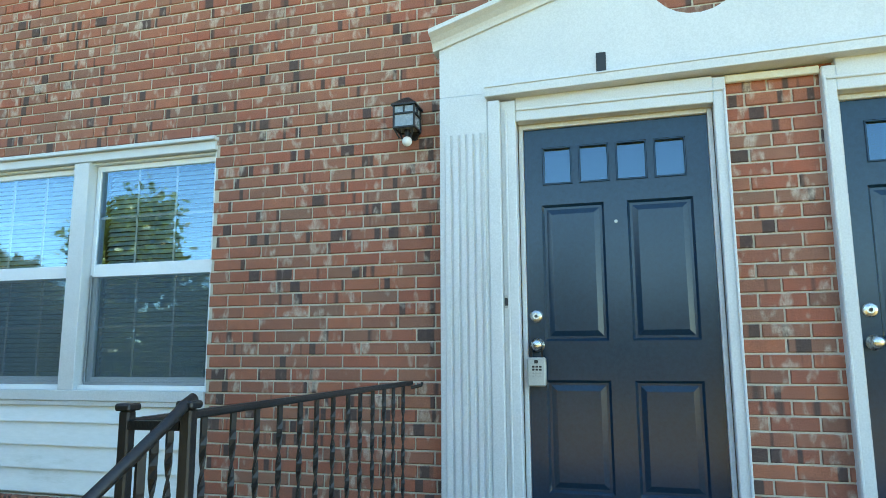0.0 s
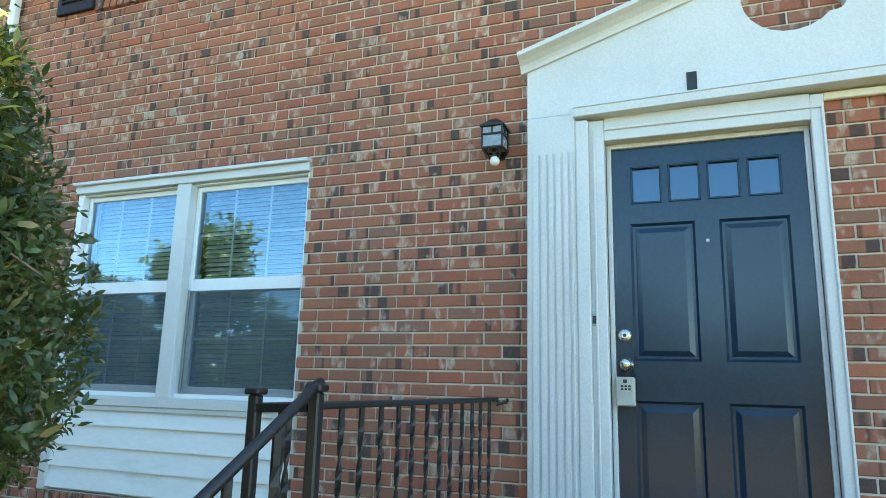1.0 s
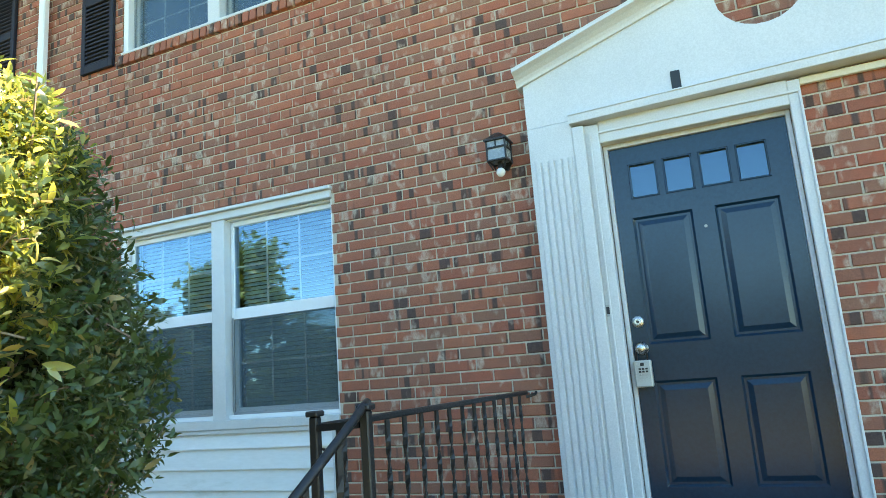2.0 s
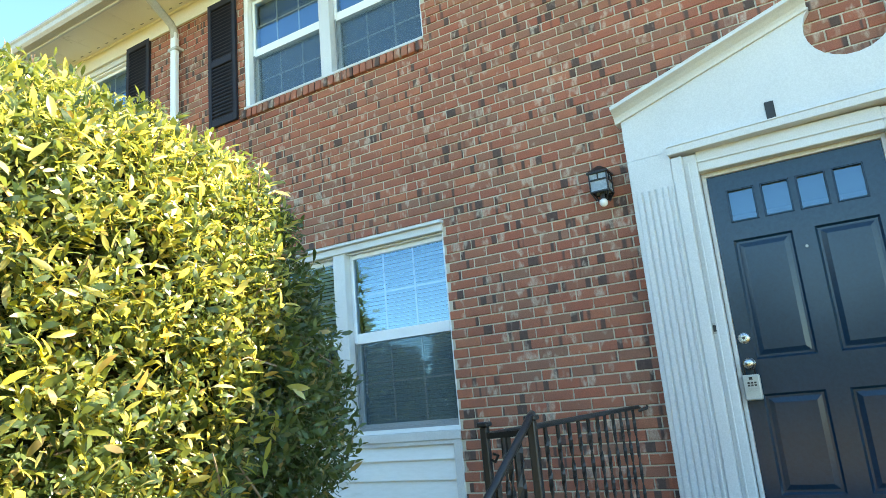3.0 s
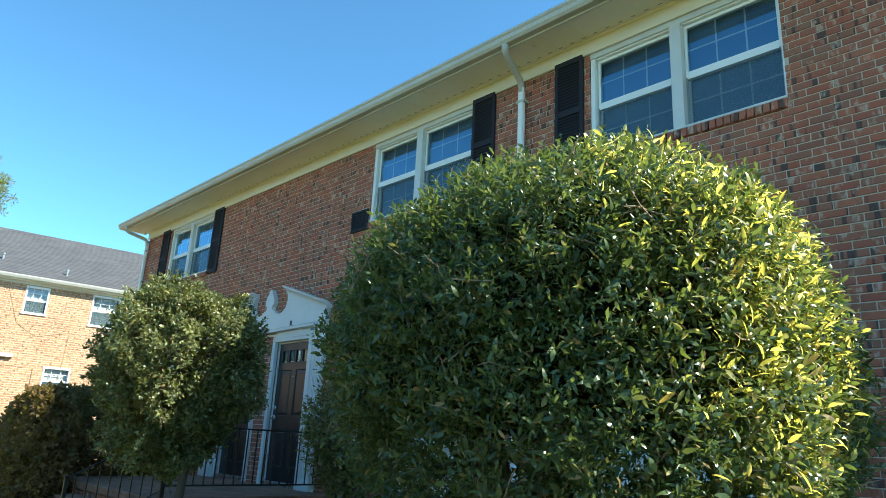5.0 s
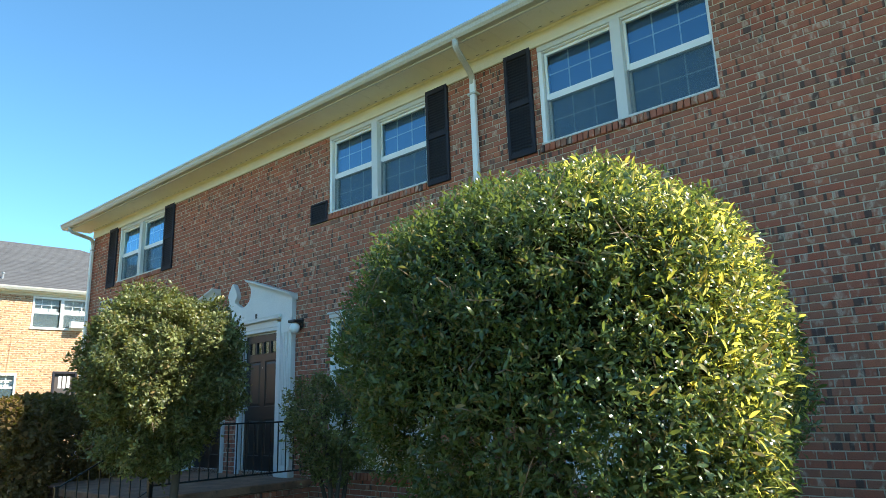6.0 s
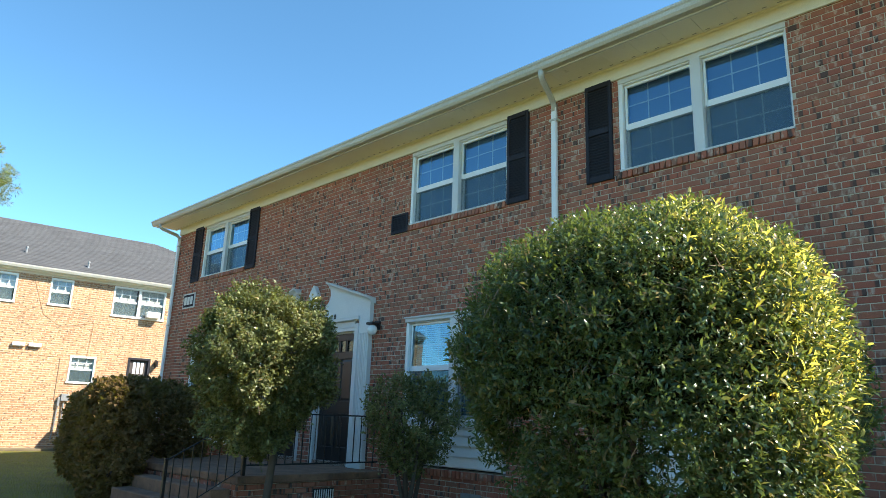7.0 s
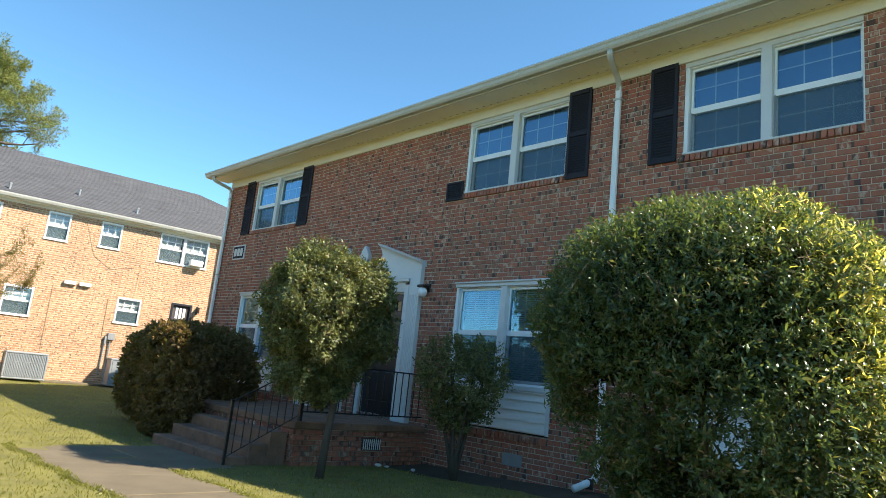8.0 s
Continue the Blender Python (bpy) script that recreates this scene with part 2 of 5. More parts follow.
BARK = surf("bark", (0.105, 0.080, 0.060), (0.065, 0.050, 0.038), 0.95, 9, 60, 0.9, stretch=(1, 1, 0.3))
TWIG = surf("dry_twig", (0.26, 0.20, 0.14), (0.18, 0.13, 0.09), 0.9, 9, 90, 0.4)
PINE_BARK = surf("pine_bark", (0.17, 0.115, 0.085), (0.10, 0.07, 0.055), 0.95, 2, 14, 0.9, stretch=(1, 1, 0.3))
LAWN = surf("lawn_soil", (0.120, 0.112, 0.026), (0.200, 0.182, 0.040), 0.95, 2.2, 28, 0.9, dirt=(0.17, 0.135, 0.060))
ROOFING = surf("asphalt_shingle", (0.085, 0.087, 0.094), (0.055, 0.056, 0.062), 0.92, 3.5, 22, 0.9, dirt=(0.12, 0.12, 0.125), stretch=(1, 0.35, 1), dirt_at=0.56)
# Near black, so that the dimness of the rooms sits in the colour.
INTERIOR = surf("dim_interior_tone", (0.06, 0.06, 0.065), (0.05, 0.05, 0.055), 0.9, 1, 40, 0.1)
VENT_GREY = surf("grey_vent_metal", (0.30, 0.31, 0.32), (0.24, 0.25, 0.26), 0.5, 6, 90, 0.2, metal=0.3)
AC_METAL = surf("grey_condenser_metal", (0.27, 0.29, 0.30), (0.23, 0.25, 0.26), 0.5, 4, 50, 0.2)
FAR_DOOR = surf("grey_brown_door_paint", (0.075, 0.062, 0.060), (0.058, 0.048, 0.048), 0.6, 4.0, 60, 0.1)
FAR_BRICK = wall_of_bricks("tan_brickwork", (0.54, 0.43, 0.32))
LEAF = leaf_material("glossy_shrub_leaf", (0.022, 0.050, 0.021), (0.108, 0.156, 0.058), (0.34, 0.24, 0.10), 0.26, glow=(0.28, 0.35, 0.05), gain=1.7, rough=0.30, shine=0.45)
# Sunlight put into the colour: paler copy of LEAF, whitish stops for glints.
LEAF_SUNLIT = leaf_material("sunlit_shrub_leaf", (0.180, 0.210, 0.055), (0.420, 0.420, 0.130), (0.55, 0.36, 0.12), 0.50, glow=(0.50, 0.43, 0.05), gain=2.5, rough=0.28,
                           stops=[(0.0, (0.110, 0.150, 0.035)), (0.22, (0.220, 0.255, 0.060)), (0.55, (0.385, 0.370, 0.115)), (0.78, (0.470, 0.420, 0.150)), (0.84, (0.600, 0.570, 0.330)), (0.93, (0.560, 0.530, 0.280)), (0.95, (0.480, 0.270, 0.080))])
# Near-black leaf tone that puts shade into the crown's inside.
LEAF_FILLER = leaf_material("dark_filler_leaf", (0.020, 0.026, 0.012), (0.045, 0.055, 0.022), (0.12, 0.08, 0.04), 0.05, gain=1.0, rough=0.7, shine=0.1)
LEAF_B = leaf_material("small_shrub_leaf", (0.028, 0.044, 0.018), (0.260, 0.285, 0.105), (0.30, 0.23, 0.10), 0.22, gain=1.4, rough=0.40, shine=0.4)
LEAF_HEDGE = leaf_material("hedge_leaf", (0.080, 0.050, 0.024), (0.210, 0.140, 0.062), (0.30, 0.16, 0.07), 0.20, rough=0.6, shine=0.12)
NEEDLE = leaf_material("pine_needle", (0.085, 0.115, 0.045), (0.240, 0.270, 0.100), (0.32, 0.24, 0.08), 0.30, rough=0.65, shine=0.12)
TREE_LEAF = leaf_material("broadleaf", (0.060, 0.090, 0.022), (0.170, 0.205, 0.055), (0.20, 0.14, 0.04), 0.3)
RUSSET = leaf_material("thin_russet_leaf", (0.10, 0.075, 0.030), (0.17, 0.13, 0.05), (0.25, 0.13, 0.05), 0.35)
GRASS = leaf_material("grass_blade", (0.085, 0.095, 0.018), (0.262, 0.262, 0.050), (0.34, 0.28, 0.12), 0.35)


# ---- mesh tools ----
class Mesh:
    """A growing list of corners and faces."""

    def __init__(self):
        self.v, self.f = [], []

    def quad_faces(self, pts, faces):
        n = len(self.v)
        self.v.extend(pts)
        self.f.extend([tuple(n + i for i in f) for f in faces])

    def box(self, x0, x1, y0, y1, z0, z1):
        self.quad_faces([(x0, y0, z0), (x1, y0, z0), (x1, y1, z0), (x0, y1, z0), (x0, y0, z1), (x1, y0, z1), (x1, y1, z1), (x0, y1, z1)],
                        [(0, 3, 2, 1), (4, 5, 6, 7), (0, 1, 5, 4), (1, 2, 6, 5), (2, 3, 7, 6), (3, 0, 4, 7)])

    def cbox(self, x0, x1, y0, y1, z0, z1, c=0.004):
        """A box with chamfered edges."""
        c = min(c, 0.3 * min(x1 - x0, y1 - y0, z1 - z0))
        pts, idx = [], {}
        for i, (x, sx) in enumerate(((x0, 1), (x1, -1))):
            for j, (y, sy) in enumerate(((y0, 1), (y1, -1))):
                for k, (z, sz) in enumerate(((z0, 1), (z1, -1))):
                    for a, p in enumerate(((x, y + sy * c, z + sz * c), (x + sx * c, y, z + sz * c), (x + sx * c, y + sy * c, z))):
                        idx[i, j, k, a] = len(pts)
                        pts.append(p)
        fs = []
        for s in (0, 1):
            fs.append([idx[s, j, k, 0] for j, k in ((0, 0), (1, 0), (1, 1), (0, 1))][::-1 if s == 0 else 1])
            fs.append([idx[i, s, k, 1] for i, k in ((0, 0), (1, 0), (1, 1), (0, 1))][::1 if s == 0 else -1])
            fs.append([idx[i, j, s, 2] for i, j in ((0, 0), (1, 0), (1, 1), (0, 1))][::-1 if s == 0 else 1])
        for p in (0, 1):
            for q in (0, 1):
                fs.append([idx[p, q, 0, 0], idx[p, q, 1, 0], idx[p, q, 1, 1], idx[p, q, 0, 1]])
                fs.append([idx[p, 0, q, 0], idx[p, 1, q, 0], idx[p, 1, q, 2], idx[p, 0, q, 2]])
                fs.append([idx[0, p, q, 1], idx[1, p, q, 1], idx[1, p, q, 2], idx[0, p, q, 2]])
                for k in (0, 1):
                    fs.append([idx[p, q, k, a] for a in range(3)])
        self.quad_faces(pts, fs)

    def tube(self, path, radii, n=8, cap=True):
        if isinstance(radii, (int, float)):
            radii = [radii] * len(path)
        path = [Vector(p) for p in path]
        start = len(self.v)
        side = None
        for i, p in enumerate(path):
            d = (path[min(i + 1, len(path) - 1)] - path[max(i - 1, 0)]).normalized()
            if side is None:
                side = d.cross(Vector((0, 0, 1)) if abs(d.z) < 0.9 else Vector((1, 0, 0))).normalized()
            side = (side - d * side.dot(d)).normalized()
            up = d.cross(side)
            for j in range(n):
                a = 2 * math.pi * (j + 0.5) / n
                self.v.append(tuple(p + radii[i] * (side * math.cos(a) + up * math.sin(a))))
        for i in range(len(path) - 1):
            for j in range(n):
                a, b = start + i * n + j, start + i * n + (j + 1) % n
                self.f.append((a, b, b + n, a + n))
        if cap:
            self.f.append(tuple(start + j for j in range(n))[::-1])
            self.f.append(tuple(start + (len(path) - 1) * n + j for j in range(n)))

    def prism(self, outline, y0, y1, axes="xz"):
        """An outline in one plane pushed through from y0 to y1 along the third axis."""
        n, m = len(self.v), len(outline)
        for y in (y0, y1):
            for a, b in outline:
                self.v.append({"xz": (a, y, b), "yz": (y, a, b), "xy": (a, b, y)}[axes])
        self.f.append(tuple(range(n, n + m)))
        self.f.append(tuple(range(n + 2 * m - 1, n + m - 1, -1)))
        for i in range(m):
            j = (i + 1) % m
            self.f.append((n + i, n + m + i, n + m + j, n + j))

    def ball(self, c, r, n=14, k=9):
        rx, ry, rz = (r, r, r) if isinstance(r, (int, float)) else r
        s = len(self.v)
        for i in range(k + 1):
            v = math.pi * i / k
            for j in range(n):
                u = 2 * math.pi * j / n
                self.v.append((c[0] + rx * math.sin(v) * math.cos(u), c[1] + ry * math.sin(v) * math.sin(u), c[2] + rz * math.cos(v)))
        for i in range(k):
            for j in range(n):
                a, b = s + i * n + j, s + i * n + (j + 1) % n
                self.f.append((a, b, b + n, a + n))


def finish(name, mesh, material, smooth=False):
    d = bpy.data.meshes.new(name)
    d.from_pydata(mesh.v, [], mesh.f)
    d.materials.append(material)
    bm = bmesh.new()
    bm.from_mesh(d)
    bmesh.ops.recalc_face_normals(bm, faces=bm.faces)
    bm.to_mesh(d)
    bm.free()
    if smooth:
        d.polygons.foreach_set("use_smooth", [True] * len(d.polygons))
    return d


def pane(name, corners, material, parent):
    """A sheet that faces the side from which its corners run anticlockwise."""
    d = bpy.data.meshes.new(name)
    d.from_pydata(corners, [], [(0, 1, 2, 3)])
    d.materials.append(material)
    ob = new(name, d)
    ob.parent = parent
    return ob


def part(name, mesh, material, parent, label="", smooth=False):
    ob = new(name, finish(name, mesh, material, smooth))
    ob.parent = parent
    return tagged(ob, label)


def thing(name, m, label, category, group="", kind=""):
    e = new(name)
    e.matrix_basis = m
    return tagged(e, label, category, group, kind)


def solo(name, mesh, material, label, category, group="", kind="", smooth=False):
    ob = new(name, finish(name, mesh, material, smooth))
    return tagged(ob, label, category, group, kind)

# ---- ground, walks ----
COURSE, LONG, JOINT = 0.0677, 0.2032, 0.0092
GROUND = ((-400, -0.62), (-24, -0.60), (-11, -0.66), (-7.3, -0.60), (-4.6, -0.47), (400, -0.47))


def ground_z(x):
    for (x0, z0), (x1, z1) in zip(GROUND, GROUND[1:]):
        if x <= x1:
            return z0 + (z1 - z0) * (x - x0) / (x1 - x0)
    return GROUND[-1][1]


def uneven(x, y):
    """Small waves of the lawn, flatter along the walk."""
    calm = 0.25 if x > -11.2 and -5.6 < y < -2.9 else 1.0
    return 0.025 * calm * noise.noise((x * 0.7, y * 0.7, 0))


g = Mesh()
xs = [-1500, -400, -120, -60, -36] + [-30 + 0.5 * i for i in range(73)] + [12, 30, 100, 400, 1500]
ys = [-1500, -400, -120, -50, -25] + [-16 + 0.5 * i for i in range(33)] + [6, 20, 60, 300, 1500]
for y in ys:
    for x in xs:
        near = -30 <= x <= 6 and -16 <= y <= 0
        g.v.append((x, y, ground_z(max(min(x, 390), -390)) + (uneven(x, y) if near else 0)))
for j in range(len(ys) - 1):
    for i in range(len(xs) - 1):
        a = j * len(xs) + i
        g.f.append((a, a + 1, a + 1 + len(xs), a + len(xs)))
solo("ground", g, LAWN, "mown green and yellowish lawn around the brick building", "lawn", kind="structure", smooth=True)

SOIL = surf("bare_soil", (0.075, 0.058, 0.036), (0.045, 0.036, 0.024), 0.98, 5.0, 60, 1.0, dirt=(0.12, 0.10, 0.055), dirt_at=0.58)
bed = Mesh()
bed_n = 60
for i in range(bed_n + 1):
    x = -8.1 + 6.8 * i / bed_n
    edge = -0.95 - 0.22 * noise.noise((x * 1.3, 3.0, 0)) - 0.08 * noise.noise((x * 5, 7.0, 0))
    for k in range(5):
        u = k / 4
        y = -0.012 + (edge + 0.012) * u
        bed.v.append((x, y, ground_z(x) + (uneven(x, y) + 0.030 * (1 - u ** 3) + 0.014 * noise.noise((x * 6, y * 6, 1)) if k < 4 else -0.03)))
for i in range(bed_n):
    for k in range(4):
        a = i * 5 + k
        bed.f.append((a, a + 1, a + 6, a + 5))
solo("soil_bed", bed, SOIL, "bare dark soil strip along the brick foundation", "soil", kind="structure", smooth=True)

walk_way = thing("pavement", pose(0, 0, 0), "worn grey concrete walk crossing the lawn to the steps", "pavement", kind="structure")
for i in range(16):
    m = Mesh()
    x0 = -10.16 + 1.22 * i
    m.cbox(x0, x0 + 1.205, -5.05, -3.94, -0.10, 0.001 + 0.003 * (i % 3), 0.006)
    m.v = [(x, y, z + ground_z(x)) for x, y, z in m.v]
    part("slab", m, CONCRETE, walk_way)
m = Mesh()
m.cbox(-10.16, -8.05, -3.93, -3.10, -0.1, 0.009, 0.006)
m.v = [(x, y, z + ground_z(x)) for x, y, z in m.v]
part("slab", m, CONCRETE, walk_way)


# ---- front wall of bricks ----
def brick_shape(w, h=COURSE - JOINT, depth=0.03, c=0.004):
    """One brick face, its arrises worn back, front at y = 0."""
    m = Mesh()
    m.quad_faces([(0, depth, 0), (w, depth, 0), (w, depth, h), (0, depth, h), (0, c, 0), (w, c, 0), (w, c, h), (0, c, h),
                  (c, 0, c), (w - c, 0, c), (w - c, 0, h - c), (c, 0, h - c)],
                 [(8, 9, 10, 11), (4, 5, 9, 8), (5, 6, 10, 9), (6, 7, 11, 10), (7, 4, 8, 11), (0, 1, 5, 4), (1, 2, 6, 5), (2, 3, 7, 6), (3, 0, 4, 7)])
    return m


def laid(x0, x1, z0, z1, holes, start, rng):
    """Running bond between the limits, cut at the openings: rows of (left, bottom, width)."""
    out = []
    k0 = math.floor((z0 - start) / COURSE)
    for k in range(k0, math.ceil((z1 - start) / COURSE)):
        zb = start + k * COURSE + JOINT / 2
        zt = zb + COURSE - JOINT
        if zb < z0 - 0.02 or zt > z1 + 0.035:
            continue
        spans = [(x0, x1)]
        for a, b, lo, hi in holes:
            if zt > lo + 0.012 and zb < hi - 0.012:
                nxt = []
                for s, e in spans:
                    if b <= s or a >= e:
                        nxt.append((s, e))
                    else:
                        if a > s:
                            nxt.append((s, a))
                        if b < e:
                            nxt.append((b, e))
                spans = nxt
        shift = (k % 2) * LONG / 2 + rng.uniform(-0.006, 0.006)
        for s, e in spans:
            n = math.floor((s - shift) / LONG)
            while n * LONG + shift < e:
                a = max(n * LONG + shift + JOINT / 2, s)
                b = min((n + 1) * LONG + shift - JOINT / 2, e)
                n += 1
                if b - a > 0.025:
                    out.append((a, zb, b - a))
    return out


def backing(x0, x1, z0, z1, y0, y1, holes):
    """A slab with openings through it."""
    m = Mesh()
    xs = sorted({x0, x1, *[h[i] for h in holes for i in (0, 1) if x0 < h[i] < x1]})
    zs = sorted({z0, z1, *[h[i] for h in holes for i in (2, 3) if z0 < h[i] < z1]})

    def solid(i, j):
        if not (0 <= i < len(xs) - 1 and 0 <= j < len(zs) - 1):
            return False
        x, z = (xs[i] + xs[i + 1]) / 2, (zs[j] + zs[j + 1]) / 2
        return not any(a < x < b and lo < z < hi for a, b, lo, hi in holes)

    for i in range(len(xs) - 1):
        for j in range(len(zs) - 1):
            if not solid(i, j):
                continue
            a, b, lo, hi = xs[i], xs[i + 1], zs[j], zs[j + 1]
            m.quad_faces([(a, y0, lo), (b, y0, lo), (b, y0, hi), (a, y0, hi)], [(0, 1, 2, 3)])
            m.quad_faces([(a, y1, lo), (b, y1, lo), (b, y1, hi), (a, y1, hi)], [(3, 2, 1, 0)])
            for di, dj, p, q in ((-1, 0, (a, hi), (a, lo)), (1, 0, (b, lo), (b, hi)), (0, -1, (a, lo), (b, lo)), (0, 1, (b, hi), (a, hi))):
                if not solid(i + di, j + dj):
                    m.quad_faces([(p[0], y0, p[1]), (p[0], y1, p[1]), (q[0], y1, q[1]), (q[0], y0, q[1])], [(0, 1, 2, 3)])
    d = bpy.data.meshes.new("backing")
    d.from_pydata(m.v, [], m.f)
    return d


def brick_wall(name, m, x0, x1, z0, z1, holes, start, label, near=None, thick=0.22, seed=1):
    """A wall of recessed mortar with bricks standing proud; those within near are pieces of their own."""
    rng = random.Random(seed)
    d = backing(x0, x1, z0, z1, 0.008, thick, holes)
    d.materials.append(MORTAR)
    wall = new(name, d)
    wall.matrix_basis = m
    tagged(wall, label, "wall", kind="structure")
    rest, shared, count = Mesh(), {}, 0
    for a, b, w in laid(x0, x1, z0, z1, holes, start, rng):
        proud = rng.uniform(-0.003, 0.002)
        if near and near[0] < a and a + w < near[1] and near[2] < b < near[3] and count < 300:
            key = round(w, 3)
            if key not in shared:
                shared[key] = finish("brick", brick_shape(w), BRICK_ONE)
            ob = new("brick", shared[key])
            ob.parent = wall
            ob.location = (a, proud, b)
            count += 1
        else:
            s = brick_shape(w)
            rest.quad_faces([(p[0] + a, p[1] + proud, p[2] + b) for p in s.v], s.f)
    md = bpy.data.meshes.new("brickwork")
    md.from_pydata(rest.v, [], rest.f)
    md.materials.append(BRICK)
    ob = new("brickwork", md)
    ob.parent = wall
    tagged(ob, kind="stuff")
    return wall


W_LEFT, W_RIGHT = -16.05, 6.5
LOW = ((-4.20, -2.27), (-7.86, -5.93), (-14.75, -12.82))
GROUND_WIN = ((-4.185, -2.255), (-7.82, -5.89), (-14.75, -12.82))
DOORS = (0.0, 1.46, -9.445, -10.905)
HOLES = [(a, b, 0.06, 2.15) for a, b in GROUND_WIN] + [(a, b, 3.60, 4.83) for a, b in LOW] + [(c - 0.47, c + 0.47, -0.05, 2.035) for c in DOORS]
brick_wall("wall_front", pose(0, 0, 0), W_LEFT, W_RIGHT, -1.0, 4.83, HOLES, 2.152, "mottled red and brown brick front wall with pale mortar", near=(-2.24, -0.87, 0.45, 2.95))

# the rest of the building: back and side walls, floors, roof
body = Mesh()
body.box(W_LEFT, W_LEFT + 0.25, 0.221, 8.5, -1.0, 5.0)
body.box(W_RIGHT - 0.25, W_RIGHT, 0.221, 8.5, -1.0, 5.0)
body.box(W_LEFT + 0.251, W_RIGHT - 0.251, 8.2, 8.5, -1.0, 5.0)
solo("wall_back", body, MORTAR, "plain outer walls at the sides and back", "wall", kind="structure")
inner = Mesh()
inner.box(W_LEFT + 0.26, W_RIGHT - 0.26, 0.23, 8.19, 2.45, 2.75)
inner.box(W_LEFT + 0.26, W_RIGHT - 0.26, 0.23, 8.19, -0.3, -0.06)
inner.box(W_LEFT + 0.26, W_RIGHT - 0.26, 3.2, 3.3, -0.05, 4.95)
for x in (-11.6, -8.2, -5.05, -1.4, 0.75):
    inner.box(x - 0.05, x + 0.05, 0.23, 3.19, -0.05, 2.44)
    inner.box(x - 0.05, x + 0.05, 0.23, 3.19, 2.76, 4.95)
solo("wall_inner", inner, INTERIOR, "rooms behind the windows, coloured near black to look dim", "wall", kind="structure")
ceil = Mesh()
ceil.box(W_LEFT, W_RIGHT, 0.0, 8.5, 5.002, 5.06)
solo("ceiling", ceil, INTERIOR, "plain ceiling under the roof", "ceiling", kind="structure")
roof = Mesh()
EAVE_Y, EAVE_L = -0.50, W_LEFT - 0.30
roof.quad_faces([(EAVE_L, EAVE_Y, 5.07), (W_RIGHT + 0.3, EAVE_Y, 5.07), (W_RIGHT + 0.3, 9.0, 5.07), (EAVE_L, 9.0, 5.07), (EAVE_L, 4.25, 7.2), (W_RIGHT + 0.3, 4.25, 7.2)],
                [(0, 1, 5, 4), (2, 3, 4, 5), (3, 0, 4), (1, 2, 5), (3, 2, 1, 0)])
solo("roof", roof, ROOFING, "dark grey shingle roof over the long brick building", "roof", kind="structure")

# eave: frieze board, soffit panels, fascia and gutter
eave = thing("trim_eave", pose(0, 0, 0), "cream painted frieze board, soffit and fascia under the roof", "eave", kind="structure")
m = Mesh()
m.cbox(W_LEFT - 0.02, W_RIGHT, -0.028, -0.001, 4.80, 4.985, 0.003)
m.cbox(W_LEFT - 0.02, W_RIGHT, -0.045, -0.029, 4.955, 4.985, 0.003)
part("frieze_board", m, CREAM, eave)
m = Mesh()
n_panels = 62
span = (W_RIGHT - EAVE_L) / n_panels
for i in range(n_panels):
    a = EAVE_L + i * span
    m.box(a, a + span - 0.002, -0.47, -0.003, 4.987, 5.0)
part("soffit", m, SOFFIT, eave)
m = Mesh()
for i in range(150):
    a = EAVE_L + 0.1 + i * 0.15
    if a < W_RIGHT:
        m.box(a, a + 0.045, -0.085, -0.073, 4.9845, 4.9868)
part("soffit_slots", m, VENT_GREY, eave, "dark row of vent slots")
m = Mesh()
m.cbox(EAVE_L, W_RIGHT + 0.3, -0.50, -0.470, 4.948, 5.09, 0.003)
part("fascia", m, WHITE, eave)
gut = thing("gutter", pose(0, 0, 0), "weathered off-white metal gutter along the eave", "gutter")
prof = [(-0.502, 5.075), (-0.502, 4.965), (-0.575, 4.965), (-0.600, 4.995), (-0.612, 5.035), (-0.628, 5.052), (-0.630, 5.078), (-0.622, 5.078), (-0.620, 5.058), (-0.605, 5.040), (-0.570, 4.972), (-0.510, 4.972), (-0.510, 5.075)]
m = Mesh()
m.prism(prof, EAVE_L - 0.02, W_RIGHT + 0.3, "yz")
part("trough", m, GUTTER, gut)
m = Mesh()
m.prism([(-0.502, 5.075), (-0.502, 4.965), (-0.575, 4.965), (-0.600, 4.995), (-0.628, 5.052), (-0.630, 5.078)], EAVE_L - 0.024, EAVE_L - 0.021, "yz")
part("end_cap", m, GUTTER, gut)


def downspout(x, out_x, outlet, label):
    """A pipe from the gutter back to the wall and down it, with a shoe at the foot where one shows."""
    sp = thing("downspout", pose(x, 0, 0), label, "downspout")
    m = Mesh()
    m.tube([(out_x, -0.55, 4.97), (out_x, -0.55, 4.90), (out_x * 0.9, -0.50, 4.865), (out_x * 0.1, -0.12, 4.775), (0, -0.065, 4.72), (0, -0.06, 4.64)], 0.040, 10)
    part("elbow", m, GUTTER, sp, smooth=True)
    m = Mesh()
    foot = -0.18 if outlet else -0.72
    m.cbox(-0.038, 0.038, -0.088, -0.032, foot, 4.70, 0.010)
    part("pipe", m, VINYL, sp)
    for z in (4.50, 2.6, 0.6):
        m = Mesh()
        m.cbox(-0.065, 0.065, -0.094, -0.0015, z, z + 0.03, 0.003)
        part("strap", m, GUTTER, sp)
    if outlet:
        m = Mesh()
        m.tube([(0, -0.06, -0.05), (0, -0.06, -0.24), (-0.01, -0.11, -0.31), (-0.08, -0.42, -0.41)], 0.045, 8)
        part("shoe", m, VINYL, sp, "white outlet shoe kicked away from the wall", smooth=True)
        m = Mesh()
        m.cbox(-0.075, 0.045, -0.22, -0.20, -0.41, -0.29, 0.003)
        part("joint_band", m, BLACK, sp)


